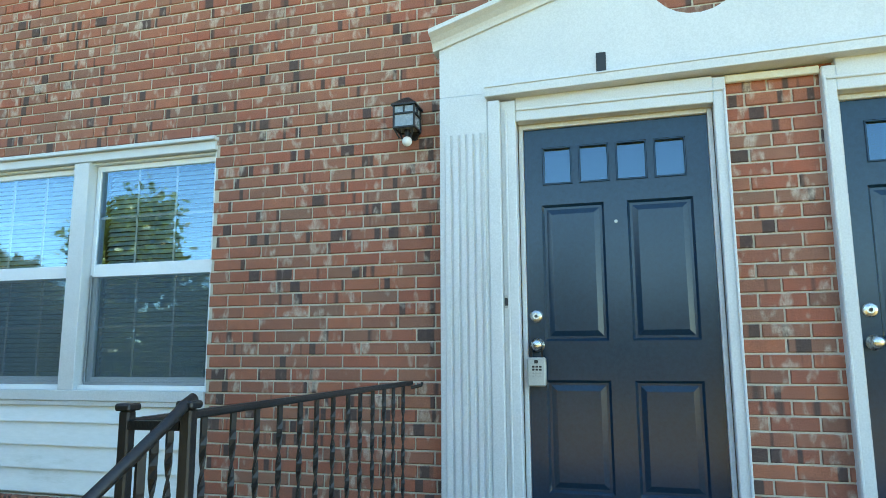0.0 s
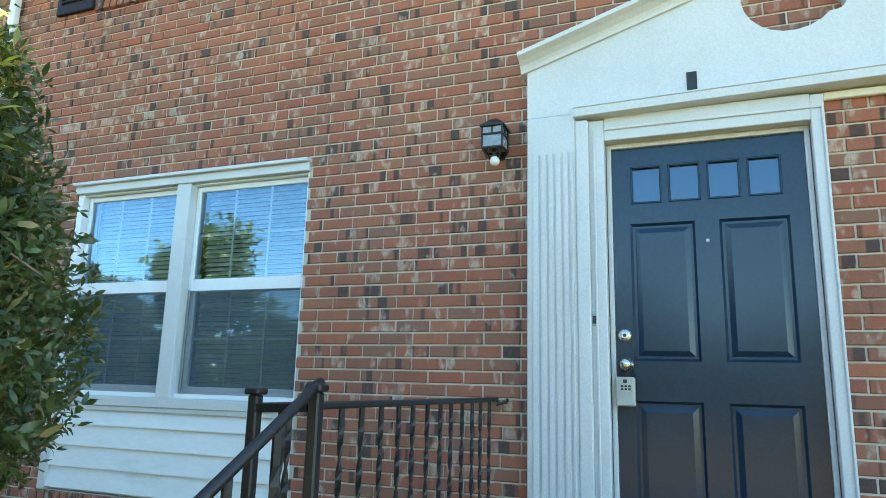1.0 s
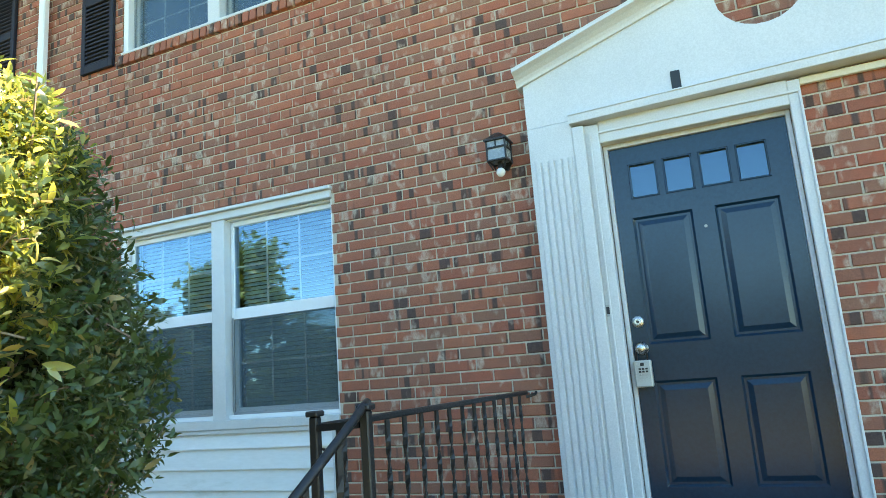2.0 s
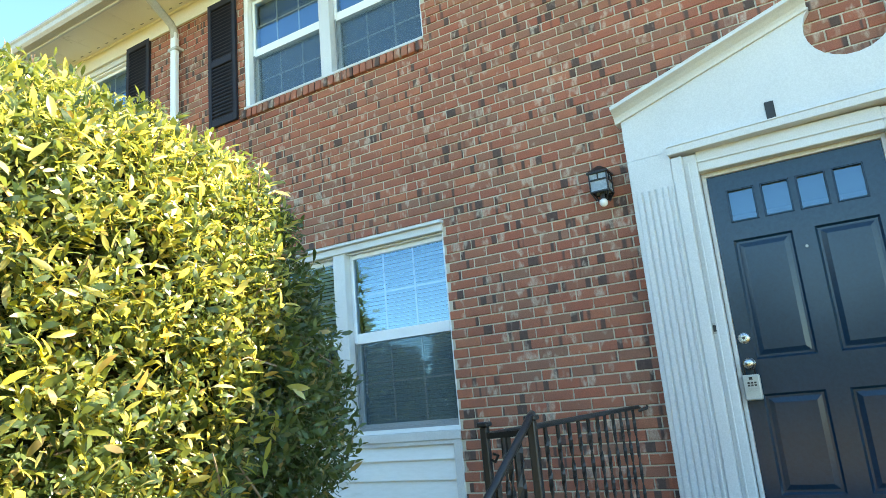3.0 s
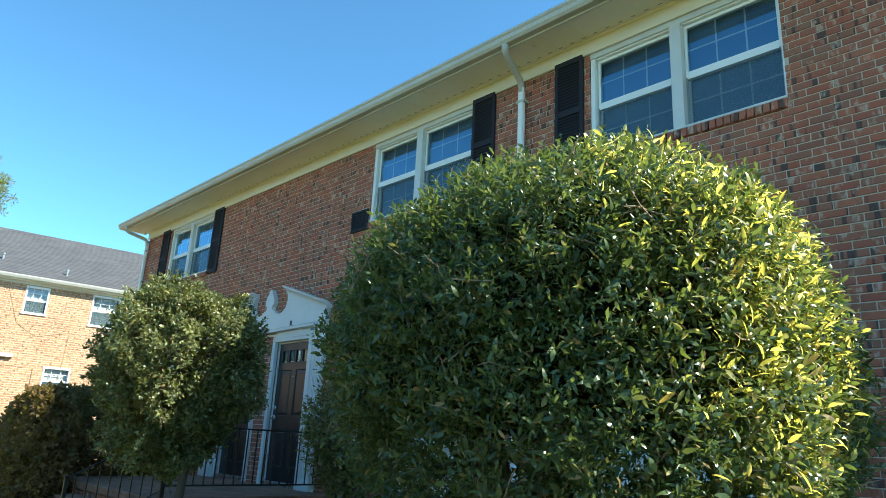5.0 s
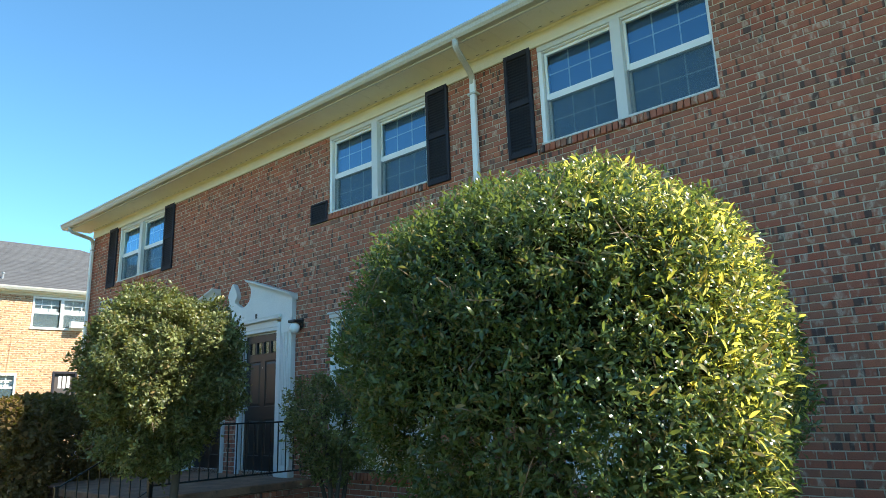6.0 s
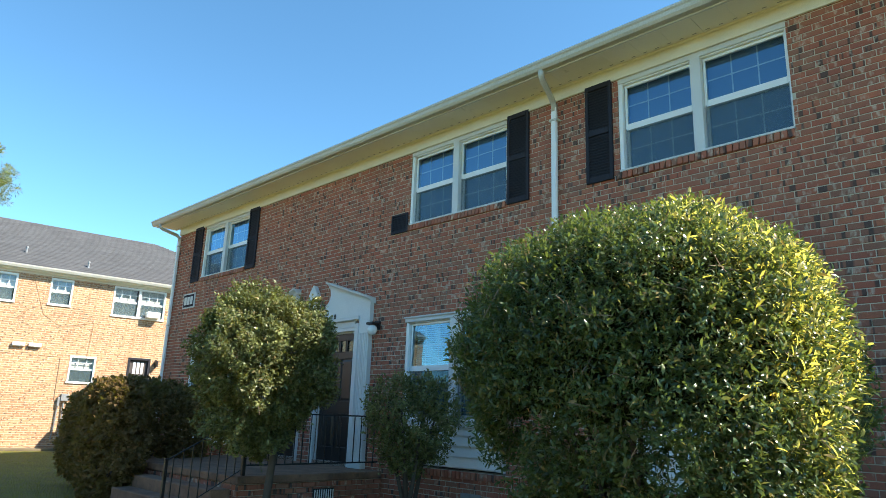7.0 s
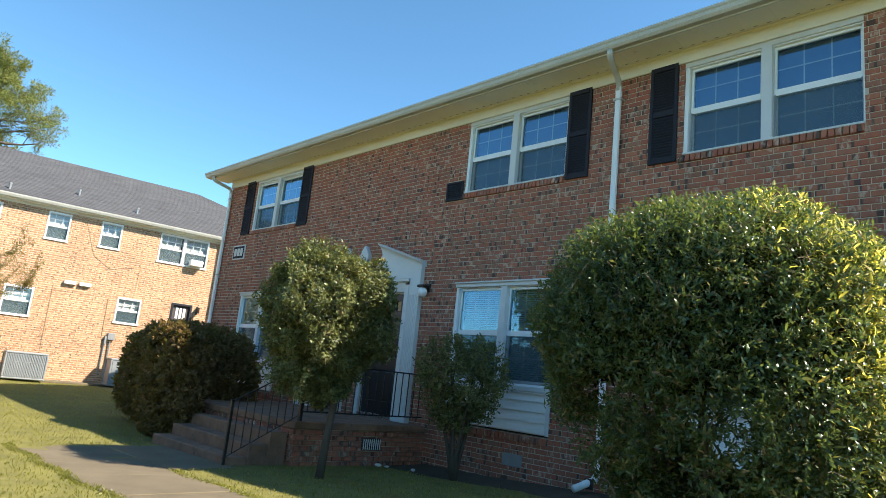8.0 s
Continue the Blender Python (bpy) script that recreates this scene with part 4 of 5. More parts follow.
# ---- wall lamps ----
def lantern(mx):
    ln = thing("wall_lantern", mx, "black metal wall lantern with frosted panes and bare bulb", "wall lamp")
    m = Mesh()
    m.cbox(-0.045, 0.045, -0.016, -0.002, -0.09, 0.16)
    m.cbox(-0.02, 0.02, -0.06, -0.015, 0.13, 0.16)
    part("back_plate", m, IRON, ln)
    w0, w1, yc, z0, z1 = 0.052, 0.074, -0.115, -0.115, 0.112
    m = Mesh()
    m.quad_faces([(-0.09, yc - 0.09, z1), (0.09, yc - 0.09, z1), (0.09, yc + 0.09, z1), (-0.09, yc + 0.09, z1),
                  (-0.09, yc - 0.09, z1 + 0.012), (0.09, yc - 0.09, z1 + 0.012), (0.09, yc + 0.09, z1 + 0.012), (-0.09, yc + 0.09, z1 + 0.012),
                  (-0.018, yc - 0.018, z1 + 0.075), (0.018, yc - 0.018, z1 + 0.075), (0.018, yc + 0.018, z1 + 0.075), (-0.018, yc + 0.018, z1 + 0.075)],
                 [(0, 1, 5, 4), (1, 2, 6, 5), (2, 3, 7, 6), (3, 0, 4, 7), (4, 5, 9, 8), (5, 6, 10, 9), (6, 7, 11, 10), (7, 4, 8, 11), (8, 9, 10, 11), (3, 2, 1, 0)])
    part("hood", m, IRON, ln)
    for sx in (-1, 1):
        for sy in (-1, 1):
            m = Mesh()
            m.tube([(sx * w1, yc + sy * w1, z1), (sx * w1, yc + sy * w1, -0.045), (sx * w0 * 0.8, yc + sy * w0 * 0.8, z0)], 0.008, 4)
            part("upright", m, IRON, ln)
    for z in (0.055, -0.045):
        for s in (-1, 1):
            m = Mesh()
            m.cbox(-w1, w1, yc + s * w1 - 0.006, yc + s * w1 + 0.006, z - 0.007, z + 0.007, 0.002)
            part("crossbar", m, IRON, ln)
            m = Mesh()
            m.cbox(s * w1 - 0.006, s * w1 + 0.006, yc - w1, yc + w1, z - 0.007, z + 0.007, 0.002)
            part("crossbar", m, IRON, ln)
    for s in (-1, 1):
        m = Mesh()
        m.cbox(-0.006, 0.006, yc + s * w1 - 0.005, yc + s * w1 + 0.005, 0.055, z1, 0.002)
        part("glazing_bar", m, IRON, ln)
        m = Mesh()
        m.cbox(s * w1 - 0.005, s * w1 + 0.005, yc - 0.006, yc + 0.006, 0.055, z1, 0.002)
        part("glazing_bar", m, IRON, ln)
    for s in (-1, 1):
        m = Mesh()
        m.box(-w1 + 0.004, w1 - 0.004, yc + s * (w1 - 0.008), yc + s * (w1 - 0.005), -0.04, z1 - 0.002)
        part("pane", m, FROST, ln)
        m = Mesh()
        m.box(s * (w1 - 0.008), s * (w1 - 0.005), yc - w1 + 0.012, yc + w1 - 0.012, -0.04, z1 - 0.002)
        part("pane", m, FROST, ln)
    m = Mesh()
    m.ball((0, yc, -0.128), 0.036, 16, 10)
    part("bulb", m, BULB, ln, "white glass bulb", smooth=True)
    m = Mesh()
    m.tube([(0, yc, -0.10), (0, yc, -0.045)], 0.02, 10)
    part("socket", m, IRON, ln)


lantern(pose(-1.040, 0, 2.070) @ Matrix.Scale(0.75, 4))
gl = thing("globe_lamp", pose(-8.46, 0, 2.0), "white globe wall lamp under a dark cap", "wall lamp")
m = Mesh()
m.cbox(-0.06, 0.06, -0.03, -0.002, 0.02, 0.16)
m.cbox(-0.075, 0.075, -0.19, -0.03, 0.085, 0.125, 0.01)
part("cap", m, IRON, gl)
m = Mesh()
m.ball((0, -0.12, 0.01), 0.082, 18, 12)
part("globe", m, BULB, gl, smooth=True)


# ---- landings, steps, rails ----
def landing(name, x0, x1, y1, s0, s1, rises, base, label):
    """A brick-skirted concrete landing against the wall with steps down towards the lawn."""
    ld = thing(name, pose(0, 0, 0), label, "landing", kind="structure")
    m = Mesh()
    m.cbox(x0 - 0.02, x1 + 0.02, y1 - 0.02, -0.002, -0.15, -0.052, 0.012)
    part("landing_slab", m, STEP, ld)
    m = Mesh()
    m.box(x0 + 0.03, x1 - 0.03, y1 + 0.03, -0.002, base - 0.25, -0.151)
    part("core", m, MORTAR, ld)
    h = (-0.052 - base) / rises
    for i in range(rises - 1):
        m = Mesh()
        z = -0.052 - (i + 1) * h
        m.cbox(s0, s1, y1 - 0.27 * (i + 1) - 0.02, y1 - 0.27 * i - 0.021, base - 0.2, z, 0.014)
        part("step", m, STEP, ld)
    rng = random.Random(5)
    for mx, w in ((pose(x1 - 0.03, 0, 0, 0, 0, 90) @ Matrix.Translation((y1 + 0.03, -0.03, 0)), -y1 - 0.03), (pose(x0, y1, 0), x1 - x0)):
        rest = Mesh()
        for a, b, ww in laid(0, w, base - 0.2, -0.16, [], -0.155, rng):
            s = brick_shape(ww)
            rest.quad_faces([tuple(mx @ Vector((p[0] + a, p[1], p[2] + b))) for p in s.v], s.f)
        ob = part("brickwork", rest, BRICK, ld)
        tagged(ob, kind="stuff")
    return ld


landing("steps_1", -1.20, 2.71, -2.14, -0.92, 2.37, 3, -0.47, "concrete landing with steps before the paired doors")
landing("steps_2", -12.1, -8.20, -2.30, -10.60, -8.30, 4, -0.67, "stained concrete landing and steps with brick sides")
foundation_vent(pose(-8.20, -1.18, -0.41, 0, 0, 90), True, "dark foundation vent with white upright bars")


def bar(m, p, q, w, h):
    """A square bar from p to q."""
    m.tube([p, q], max(w, h) * 0.707, 4)


def twisted(m, x, y, z0, z1, w=0.0088, turns=2.2, n=26):
    s = len(m.v)
    for i in range(n + 1):
        u = i / n
        a = 2 * math.pi * turns * min(max((u - 0.08) / 0.84, 0), 1)
        for k in range(4):
            b = a + math.pi / 4 + k * math.pi / 2
            flat = (w, w * 0.45)
            lx, ly = (flat[0] if k in (0, 3) else -flat[0]), (flat[1] if k in (0, 1) else -flat[1])
            m.v.append((x + lx * math.cos(a) - ly * math.sin(a), y + lx * math.sin(a) + ly * math.cos(a), z0 + (z1 - z0) * u))
    for i in range(n):
        for k in range(4):
            a, b = s + 4 * i + k, s + 4 * i + (k + 1) % 4
            m.f.append((a, b, b + 4, a + 4))
    m.f.append((s, s + 1, s + 2, s + 3))
    m.f.append((s + 4 * n, s + 4 * n + 3, s + 4 * n + 2, s + 4 * n + 1))


def post(r, x, y, z0, z1, w=0.024):
    m = Mesh()
    m.cbox(x - w, x + w, y - w, y + w, z0, z1, 0.004)
    m.cbox(x - w - 0.007, x + w + 0.007, y - w - 0.007, y + w + 0.007, z1, z1 + 0.016, 0.004)
    return part("post", m, IRON, r)


r1 = thing("railing", pose(0, 0, 0), "old black iron railing with twisted balusters beside the landing", "railing", "iron railings")
XR, YA = -1.035, -2.035
post(r1, XR + 0.016, YA, -0.052, 0.758, 0.0135)
post(r1, -0.825, -2.085, -0.052, 0.770, 0.0135)
m = Mesh()
m.cbox(XR - 0.013, XR + 0.013, YA + 0.02, -0.03, 0.716, 0.738, 0.005)
part("top_rail", m, IRON, r1)
m = Mesh()
m.cbox(XR - 0.012, XR + 0.012, YA + 0.03, -0.03, 0.05, 0.066, 0.004)
part("bottom_rail", m, IRON, r1)
m = Mesh()
bar(m, (XR + 0.02, YA, 0.727), (-0.84, -2.085, 0.735), 0.019, 0.019)
part("return_rail", m, IRON, r1)
m = Mesh()
bar(m, (XR + 0.02, YA, 0.06), (-0.84, -2.085, 0.06), 0.016, 0.016)
part("return_rail", m, IRON, r1)
for i in range(14):
    m = Mesh()
    twisted(m, XR + 0.002 * (i % 3 - 1), YA + 0.17 + i * 0.132, 0.06, 0.72)
    part("baluster", m, IRON, r1)
m = Mesh()
twisted(m, -0.925, -2.06, 0.06, 0.725)
part("baluster", m, IRON, r1)
m = Mesh()
m.tube([(-0.825, -2.072, 0.790), (-0.825, -2.10, 0.778), (-0.825, -2.14, 0.752), (-0.825, -3.05, 0.245)], 0.0118, 12)
part("handrail", m, IRON, r1, "thick round sloping handrail", smooth=True)
post(r1, -0.825, -2.98, -0.46, 0.240, 0.013)
for i in range(5):
    m = Mesh()
    y = -2.22 - i * 0.14
    twisted(m, -0.825, y, -0.30 - i * 0.03, 0.705 - (i * 0.14) * 0.58)
    part("baluster", m, IRON, r1)
m = Mesh()
m.tube([(XR + 0.024, YA, 0.655), (XR + 0.05, YA - 0.01, 0.645), (XR + 0.062, YA - 0.01, 0.665), (XR + 0.04, YA, 0.67)], 0.005, 6)
part("hook", m, IRON, r1)
m = Mesh()
m.tube([(XR, -0.03, 0.703), (XR + 0.05, -0.012, 0.716), (XR + 0.05, -0.002, 0.728)], 0.008, 6)
part("wall_bracket", m, IRON, r1)


def plain_rail(xa, s, xb):
    """Straight-barred railing along one end of the far landing and down its steps at xb."""
    r = thing("railing", pose(0, 0, 0), "plain black iron railing with straight bars round the landing", "railing", "iron railings")
    yb = -2.20
    post(r, xa, yb, -0.052, 0.72)
    for z, w in ((0.70, 0.013), (0.06, 0.010)):
        m = Mesh()
        m.cbox(xa - w, xa + w, yb, -0.03, z, z + 0.02, 0.003)
        part("rail", m, IRON, r)
    for i in range(17):
        m = Mesh()
        y = -0.12 - i * 0.124
        m.cbox(xa - 0.007, xa + 0.007, y - 0.007, y + 0.007, 0.06, 0.70, 0.002)
        part("baluster", m, IRON, r)
    if abs(xa - xb) > 0.3:
        post(r, xb, yb, -0.052, 0.72, 0.018)
        for z, w in ((0.70, 0.013), (0.06, 0.010)):
            m = Mesh()
            a, b = sorted((xa, xb))
            m.cbox(a, b, yb - w, yb + w, z + 0.001, z + 0.021, 0.003)
            part("rail", m, IRON, r)
        for i in range(10):
            m = Mesh()
            x = xa + (xb - xa) * (i + 0.5) / 10
            m.cbox(x - 0.007, x + 0.007, yb - 0.007, yb + 0.007, 0.06, 0.70, 0.002)
            part("baluster", m, IRON, r)
    lo = -3.17
    post(r, xb, lo, -0.66, 0.15, 0.018)
    for z0, z1, w in ((0.67, 0.14, 0.014), (0.02, -0.52, 0.011)):
        m = Mesh()
        bar(m, (xb, yb, z0), (xb, lo, z1), w, w)
        part("handrail", m, IRON, r)
    for i in range(8):
        m = Mesh()
        y = yb - 0.10 - i * 0.112
        dz = (y - yb) * 0.55
        m.cbox(xb - 0.006, xb + 0.006, y - 0.006, y + 0.006, 0.02 + dz, 0.67 + dz, 0.002)
        part("baluster", m, IRON, r)


plain_rail(-8.27, 1, -8.30)


# ---- shrubs and trees ----
def blades(name, P, D, N, L, W, material, fold=0.25, droop=0.12):
    """Many leaves in one mesh: foot P, direction D, face N, length L, width W; each is bent and a little twisted."""
    D /= np.linalg.norm(D, axis=1, keepdims=True)
    S = np.cross(D, N)
    S /= np.linalg.norm(S, axis=1, keepdims=True) + 1e-9
    U = np.cross(S, D)
    L, W = L[:, None], W[:, None]
    a, b = P + D * L * 0.30, P + D * L * 0.70 - U * L * droop * 0.4
    V = np.stack([P, a + S * W * 0.44 + U * W * fold, a - S * W * 0.44, b + S * W * 0.42, b - S * W * 0.42 + U * W * fold, P + D * L - U * L * droop], 1).reshape(-1, 3)
    n = len(P)
    F = (np.array([[0, 2, 1], [1, 2, 4], [1, 4, 3], [3, 4, 5]])[None] + 6 * np.arange(n)[:, None, None]).reshape(-1, 3)
    d = bpy.data.meshes.new(name)
    d.vertices.add(len(V))
    d.vertices.foreach_set("co", V.ravel())
    d.loops.add(F.size)
    d.loops.foreach_set("vertex_index", F.ravel().astype(np.int32))
    d.polygons.add(len(F))
    d.polygons.foreach_set("loop_start", np.arange(0, F.size, 3, dtype=np.int32))
    d.update(calc_edges=True)
    d.materials.append(material)
    return d


def lumpy(c, r, power, dirs, seed, amount=0.07, freq=2.2, taper=0.0, side=0.0, back=0.0):
    """Points on a rounded-box body with uneven lumps, and their outward normals."""
    p, q = power if isinstance(power, tuple) else (power, power)
    h = (np.abs(dirs[:, 0]) ** p + np.abs(dirs[:, 1]) ** p) ** (1 / p) + 1e-9
    k = (h ** q + np.abs(dirs[:, 2]) ** q) ** (-1 / q)
    base = dirs * k[:, None]
    lump = np.array([noise.noise(Vector(b) * freq + Vector((seed, 0, 0))) + 0.5 * noise.noise(Vector(b) * freq * 2.7 + Vector((0, seed, 0))) for b in base])
    slim = 1 - taper * np.clip(0.2 - base[:, 2], 0, 1.2) ** 1.2 * np.clip(1 - side * (base[:, 0] + 0.6), 0, 1)
    slim = slim * (1 - back * (np.clip(-0.20 - base[:, 2], 0, 0.8) + 0.22 * np.clip(base[:, 2] - 0.15, 0, 1)) * np.clip(base[:, 1] * 1.6, 0, 1))
    pts = base * (1 + amount * lump)[:, None] * np.stack([slim, slim, np.ones_like(slim)], 1) * np.array(r) + np.array(c)
    h = (h * k)[:, None]
    nor = np.sign(base) * np.concatenate([h ** (q - p) * np.abs(base[:, :2]) ** (p - 1), np.abs(base[:, 2:]) ** (q - 1)], 1) / np.array(r)
    nor /= np.linalg.norm(nor, axis=1, keepdims=True)
    return pts, nor


def shoots(c, r, power, count, per, length, width, seed, up=0.35, amount=0.07, shoot=0.16, deep=0.22, spread=0.75, low=-1.0, taper=0.0, side=0.0, gaps=9.0, carve=0.0, back=0.0):
    """Leaf positions in whorls along short shoots that end near the surface of the crown."""
    g = np.random.default_rng(seed)
    d = g.normal(size=(count, 3))
    d /= np.linalg.norm(d, axis=1, keepdims=True)
    d = d[d[:, 2] > low]
    if gaps < 1:
        d = d[[q[2] > -0.1 or q[0] > 0.25 or noise.noise(Vector(q) * 4.2 + Vector((seed, seed, 0))) < gaps for q in d]]
    pts, nor = lumpy(c, r, power, d, seed, amount, taper=taper, side=side, back=back)
    n = len(pts)
    depth = np.abs(g.normal(size=n)) * deep
    if carve:
        hollow = np.array([noise.noise(Vector(p) * 3.4 + Vector((0, 0, seed))) for p in pts])
        depth = depth + carve * np.clip(hollow * 2.2, 0, 1)
    pts = pts - nor * depth[:, None]
    ax = nor * 0.8 + np.array([0, 0, up]) + g.normal(size=(n, 3)) * 0.45
    ax /= np.linalg.norm(ax, axis=1, keepdims=True)
    P, D, N = [], [], []
    ref = np.cross(ax, g.normal(size=(n, 3)))
    ref /= np.linalg.norm(ref, axis=1, keepdims=True)
    oth = np.cross(ax, ref)
    for k in range(per):
        u = (k + g.uniform(0, 1, n)) / per
        ang = 2.4 * k + g.uniform(-0.5, 0.5, n)
        out = ref * np.cos(ang)[:, None] + oth * np.sin(ang)[:, None]
        P.append(pts + ax * (shoot * (u - 0.75))[:, None])
        D.append(ax * (1.15 - spread * (1 - u) * 0.6)[:, None] * 0.75 + out * spread + g.normal(size=(n, 3)) * 0.18)
        N.append(ax + g.normal(size=(n, 3)) * 0.35 + np.array([0, 0, 0.35]))
    P, D, N = np.concatenate(P), np.concatenate(D), np.concatenate(N)
    s = 0.55 + 1.05 * g.uniform(0, 1, len(P)) ** 1.7
    return P, D, N, length * s, width * s * g.uniform(0.8, 1.2, len(P)), pts, ax


def shrub(name, c, r, power, count, per, length, width, material, seed, label, category, stems, base_z, twigs=0, foot=0.22, **more):
    """A clipped evergreen: stems from the ground, inner branches, a crown of leaves and a few bare twigs."""
    e = thing(name, pose(c[0], c[1], base_z), label, category)
    off = np.array([c[0], c[1], base_z])
    P, D, N, L, W, tips, ax = shoots(c, r, power, count, per, length, width, seed, **more)
    ob = new("crown", blades("crown", P - off, D, N, L, W, material))
    ob.parent = e
    tagged(ob, kind="stuff")
    g = random.Random(seed)
    inner = Mesh()
    for i in range(stems):
        a = 2 * math.pi * i / stems + g.uniform(-0.4, 0.4)
        k = g.uniform(0.36 * foot, foot)
        root = Vector((k * math.cos(a) * r[0], k * math.sin(a) * r[1], -0.05))
        top = Vector((r[0] * 0.5 * math.cos(a), r[1] * 0.5 * math.sin(a), c[2] - base_z + r[2] * g.uniform(0.1, 0.5)))
        midp = root.lerp(top, 0.5) + Vector((g.uniform(-0.06, 0.06), g.uniform(-0.06, 0.06), 0))
        m = Mesh()
        k = 1.6 if stems == 1 else 1.0
        m.tube([root, root.lerp(midp, 0.5) + Vector((g.uniform(-0.02, 0.02),) * 3), midp, top], [0.034 * k, 0.028 * k, 0.022 * k, 0.010 * k], 7)
        part("trunk", m, BARK, e, smooth=True)
        for j in range(9):
            s = root.lerp(midp, g.uniform(0.55, 1.0)) if j < 4 else midp.lerp(top, g.uniform(0, 1))
            t = Vector(tips[g.randrange(len(tips))] - off)
            if (t - s).length < 0.62 * max(r):
                inner.tube([s, s.lerp(t, 0.5) + Vector((g.uniform(-0.06, 0.06), g.uniform(-0.06, 0.06), 0.05)), t], [0.008, 0.005, 0.002], 5)
    tagged(part("branches", inner, BARK, e), kind="stuff")
    if twigs:
        bare = Mesh()
        for i in range(twigs):
            k = g.randrange(len(tips))
            p, d = Vector(tips[k] - off), Vector(ax[k])
            d = (d + Vector((g.uniform(-0.8, 0.8), g.uniform(-0.8, 0.8), g.uniform(-0.3, 0.5)))).normalized()
            ln = g.uniform(0.05, 0.13)
            bare.tube([p - d * 0.1, p + d * ln * 0.5 + Vector((0, 0, g.uniform(-0.02, 0.02))), p + d * ln], [0.0035, 0.0028, 0.0014], 4)
            if g.random() < 0.6:
                q = p + d * ln * 0.45
                f = (d + Vector((g.uniform(-0.9, 0.9), g.uniform(-0.9, 0.9), g.uniform(-0.5, 0.5)))).normalized()
                bare.tube([q, q + f * ln * 0.4], [0.0024, 0.0012], 4)
        ob = part("dead_wood", bare, TWIG, e, "pale bare twigs poking out")
        tagged(ob, kind="stuff")
    return e


shrub("large_shrub", (-2.465, -2.86, 0.895), (1.15, 1.02, 1.130), (3.0, 2.55), 18500, 11, 0.036, 0.0115, LEAF, 11,
      "large clipped evergreen shrub with long glossy leaves before the wall", "shrub", 6, -0.47, twigs=320, amount=0.06, deep=0.14, shoot=0.15, taper=0.34, side=1.0, gaps=0.13, back=1.0)
shrub("tree_shrub", (-7.36, -2.60, 1.22), (0.83, 0.84, 0.94), 2.4, 9000, 9, 0.0415, 0.0180, LEAF_B, 23,
      "round-topped evergreen shrub on a bare dark trunk beside the landing", "shrub", 1, -0.60, twigs=40, amount=0.27, deep=0.10, shoot=0.15, taper=0.24, carve=0.26)
shrub("small_shrub", (-6.74, -0.80, 0.64), (0.68, 0.58, 0.66), 2.2, 2200, 8, 0.040, 0.017, LEAF_B, 31,
      "small thin evergreen shrub with several bare stems", "shrub", 5, -0.56, twigs=14, foot=0.03, amount=0.22, deep=0.10, shoot=0.13, taper=0.3, carve=0.22)
shrub("hedge", (-12.95, -1.72, 0.27), (1.52, 1.03, 0.97), 3.0, 5300, 9, 0.063, 0.032, LEAF_HEDGE, 41,
      "dense dark clipped hedge beside the steps", "hedge", 5, -0.70, twigs=30, amount=0.05, deep=0.14, shoot=0.12)

shrub("hedge", (-11.40, -2.66, 0.22), (0.88, 0.36, 0.92), 3.0, 2400, 9, 0.060, 0.032, LEAF_HEDGE, 43,
      "dense dark clipped hedge against the landing's corner", "hedge", 3, -0.69, twigs=12, amount=0.06, deep=0.12, shoot=0.12)


def long_leaf(name, P, D, N, L, W, material):
    """Long lance leaves that bend down to the tip, with a rib."""
    D /= np.linalg.norm(D, axis=1, keepdims=True)
    S = np.cross(D, N)
    S /= np.linalg.norm(S, axis=1, keepdims=True) + 1e-9
    U = np.cross(S, D)
    L, W = L[:, None], W[:, None]
    rows = [P]
    for u, w in ((0.22, 0.34), (0.50, 0.5), (0.78, 0.36)):
        q = P + D * L * u - U * L * 0.22 * u * u
        rows += [q + S * W * w + U * W * 0.16, q, q - S * W * w + U * W * 0.16]
    rows.append(P + D * L - U * L * 0.24)
    V = np.stack(rows, 1).reshape(-1, 3)
    one = [[0, 2, 1], [0, 3, 2], [10, 7, 8], [10, 8, 9]]
    for a in (1, 4):
        one += [[a, a + 1, a + 3], [a + 1, a + 4, a + 3], [a + 1, a + 2, a + 4], [a + 2, a + 5, a + 4]]
    n = len(P)
    F = (np.array(one)[None] + 11 * np.arange(n)[:, None, None]).reshape(-1, 3)
    d = bpy.data.meshes.new(name)
    d.vertices.add(len(V))
    d.vertices.foreach_set("co", V.ravel())
    d.loops.add(F.size)
    d.loops.foreach_set("vertex_index", F.ravel().astype(np.int32))
    d.polygons.add(len(F))
    d.polygons.foreach_set("loop_start", np.arange(0, F.size, 3, dtype=np.int32))
    d.update(calc_edges=True)
    d.polygons.foreach_set("use_smooth", [True] * len(F))
    d.materials.append(material)
    return d


big = bpy.data.objects["large_shrub"]
lc = np.array([-2.45, -2.86, -0.47])
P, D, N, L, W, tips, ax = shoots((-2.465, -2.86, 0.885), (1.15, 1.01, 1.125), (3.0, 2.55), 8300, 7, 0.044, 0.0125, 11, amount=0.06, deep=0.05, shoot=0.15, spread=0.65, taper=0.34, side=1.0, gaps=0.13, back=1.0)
# Pale leaves kept only where sun would strike, outside the eave's shadow.
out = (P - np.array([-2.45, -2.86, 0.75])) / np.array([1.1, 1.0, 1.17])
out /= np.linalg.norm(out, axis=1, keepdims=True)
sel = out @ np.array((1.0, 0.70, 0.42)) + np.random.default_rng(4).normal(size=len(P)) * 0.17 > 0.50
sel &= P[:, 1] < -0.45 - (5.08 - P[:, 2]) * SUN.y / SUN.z
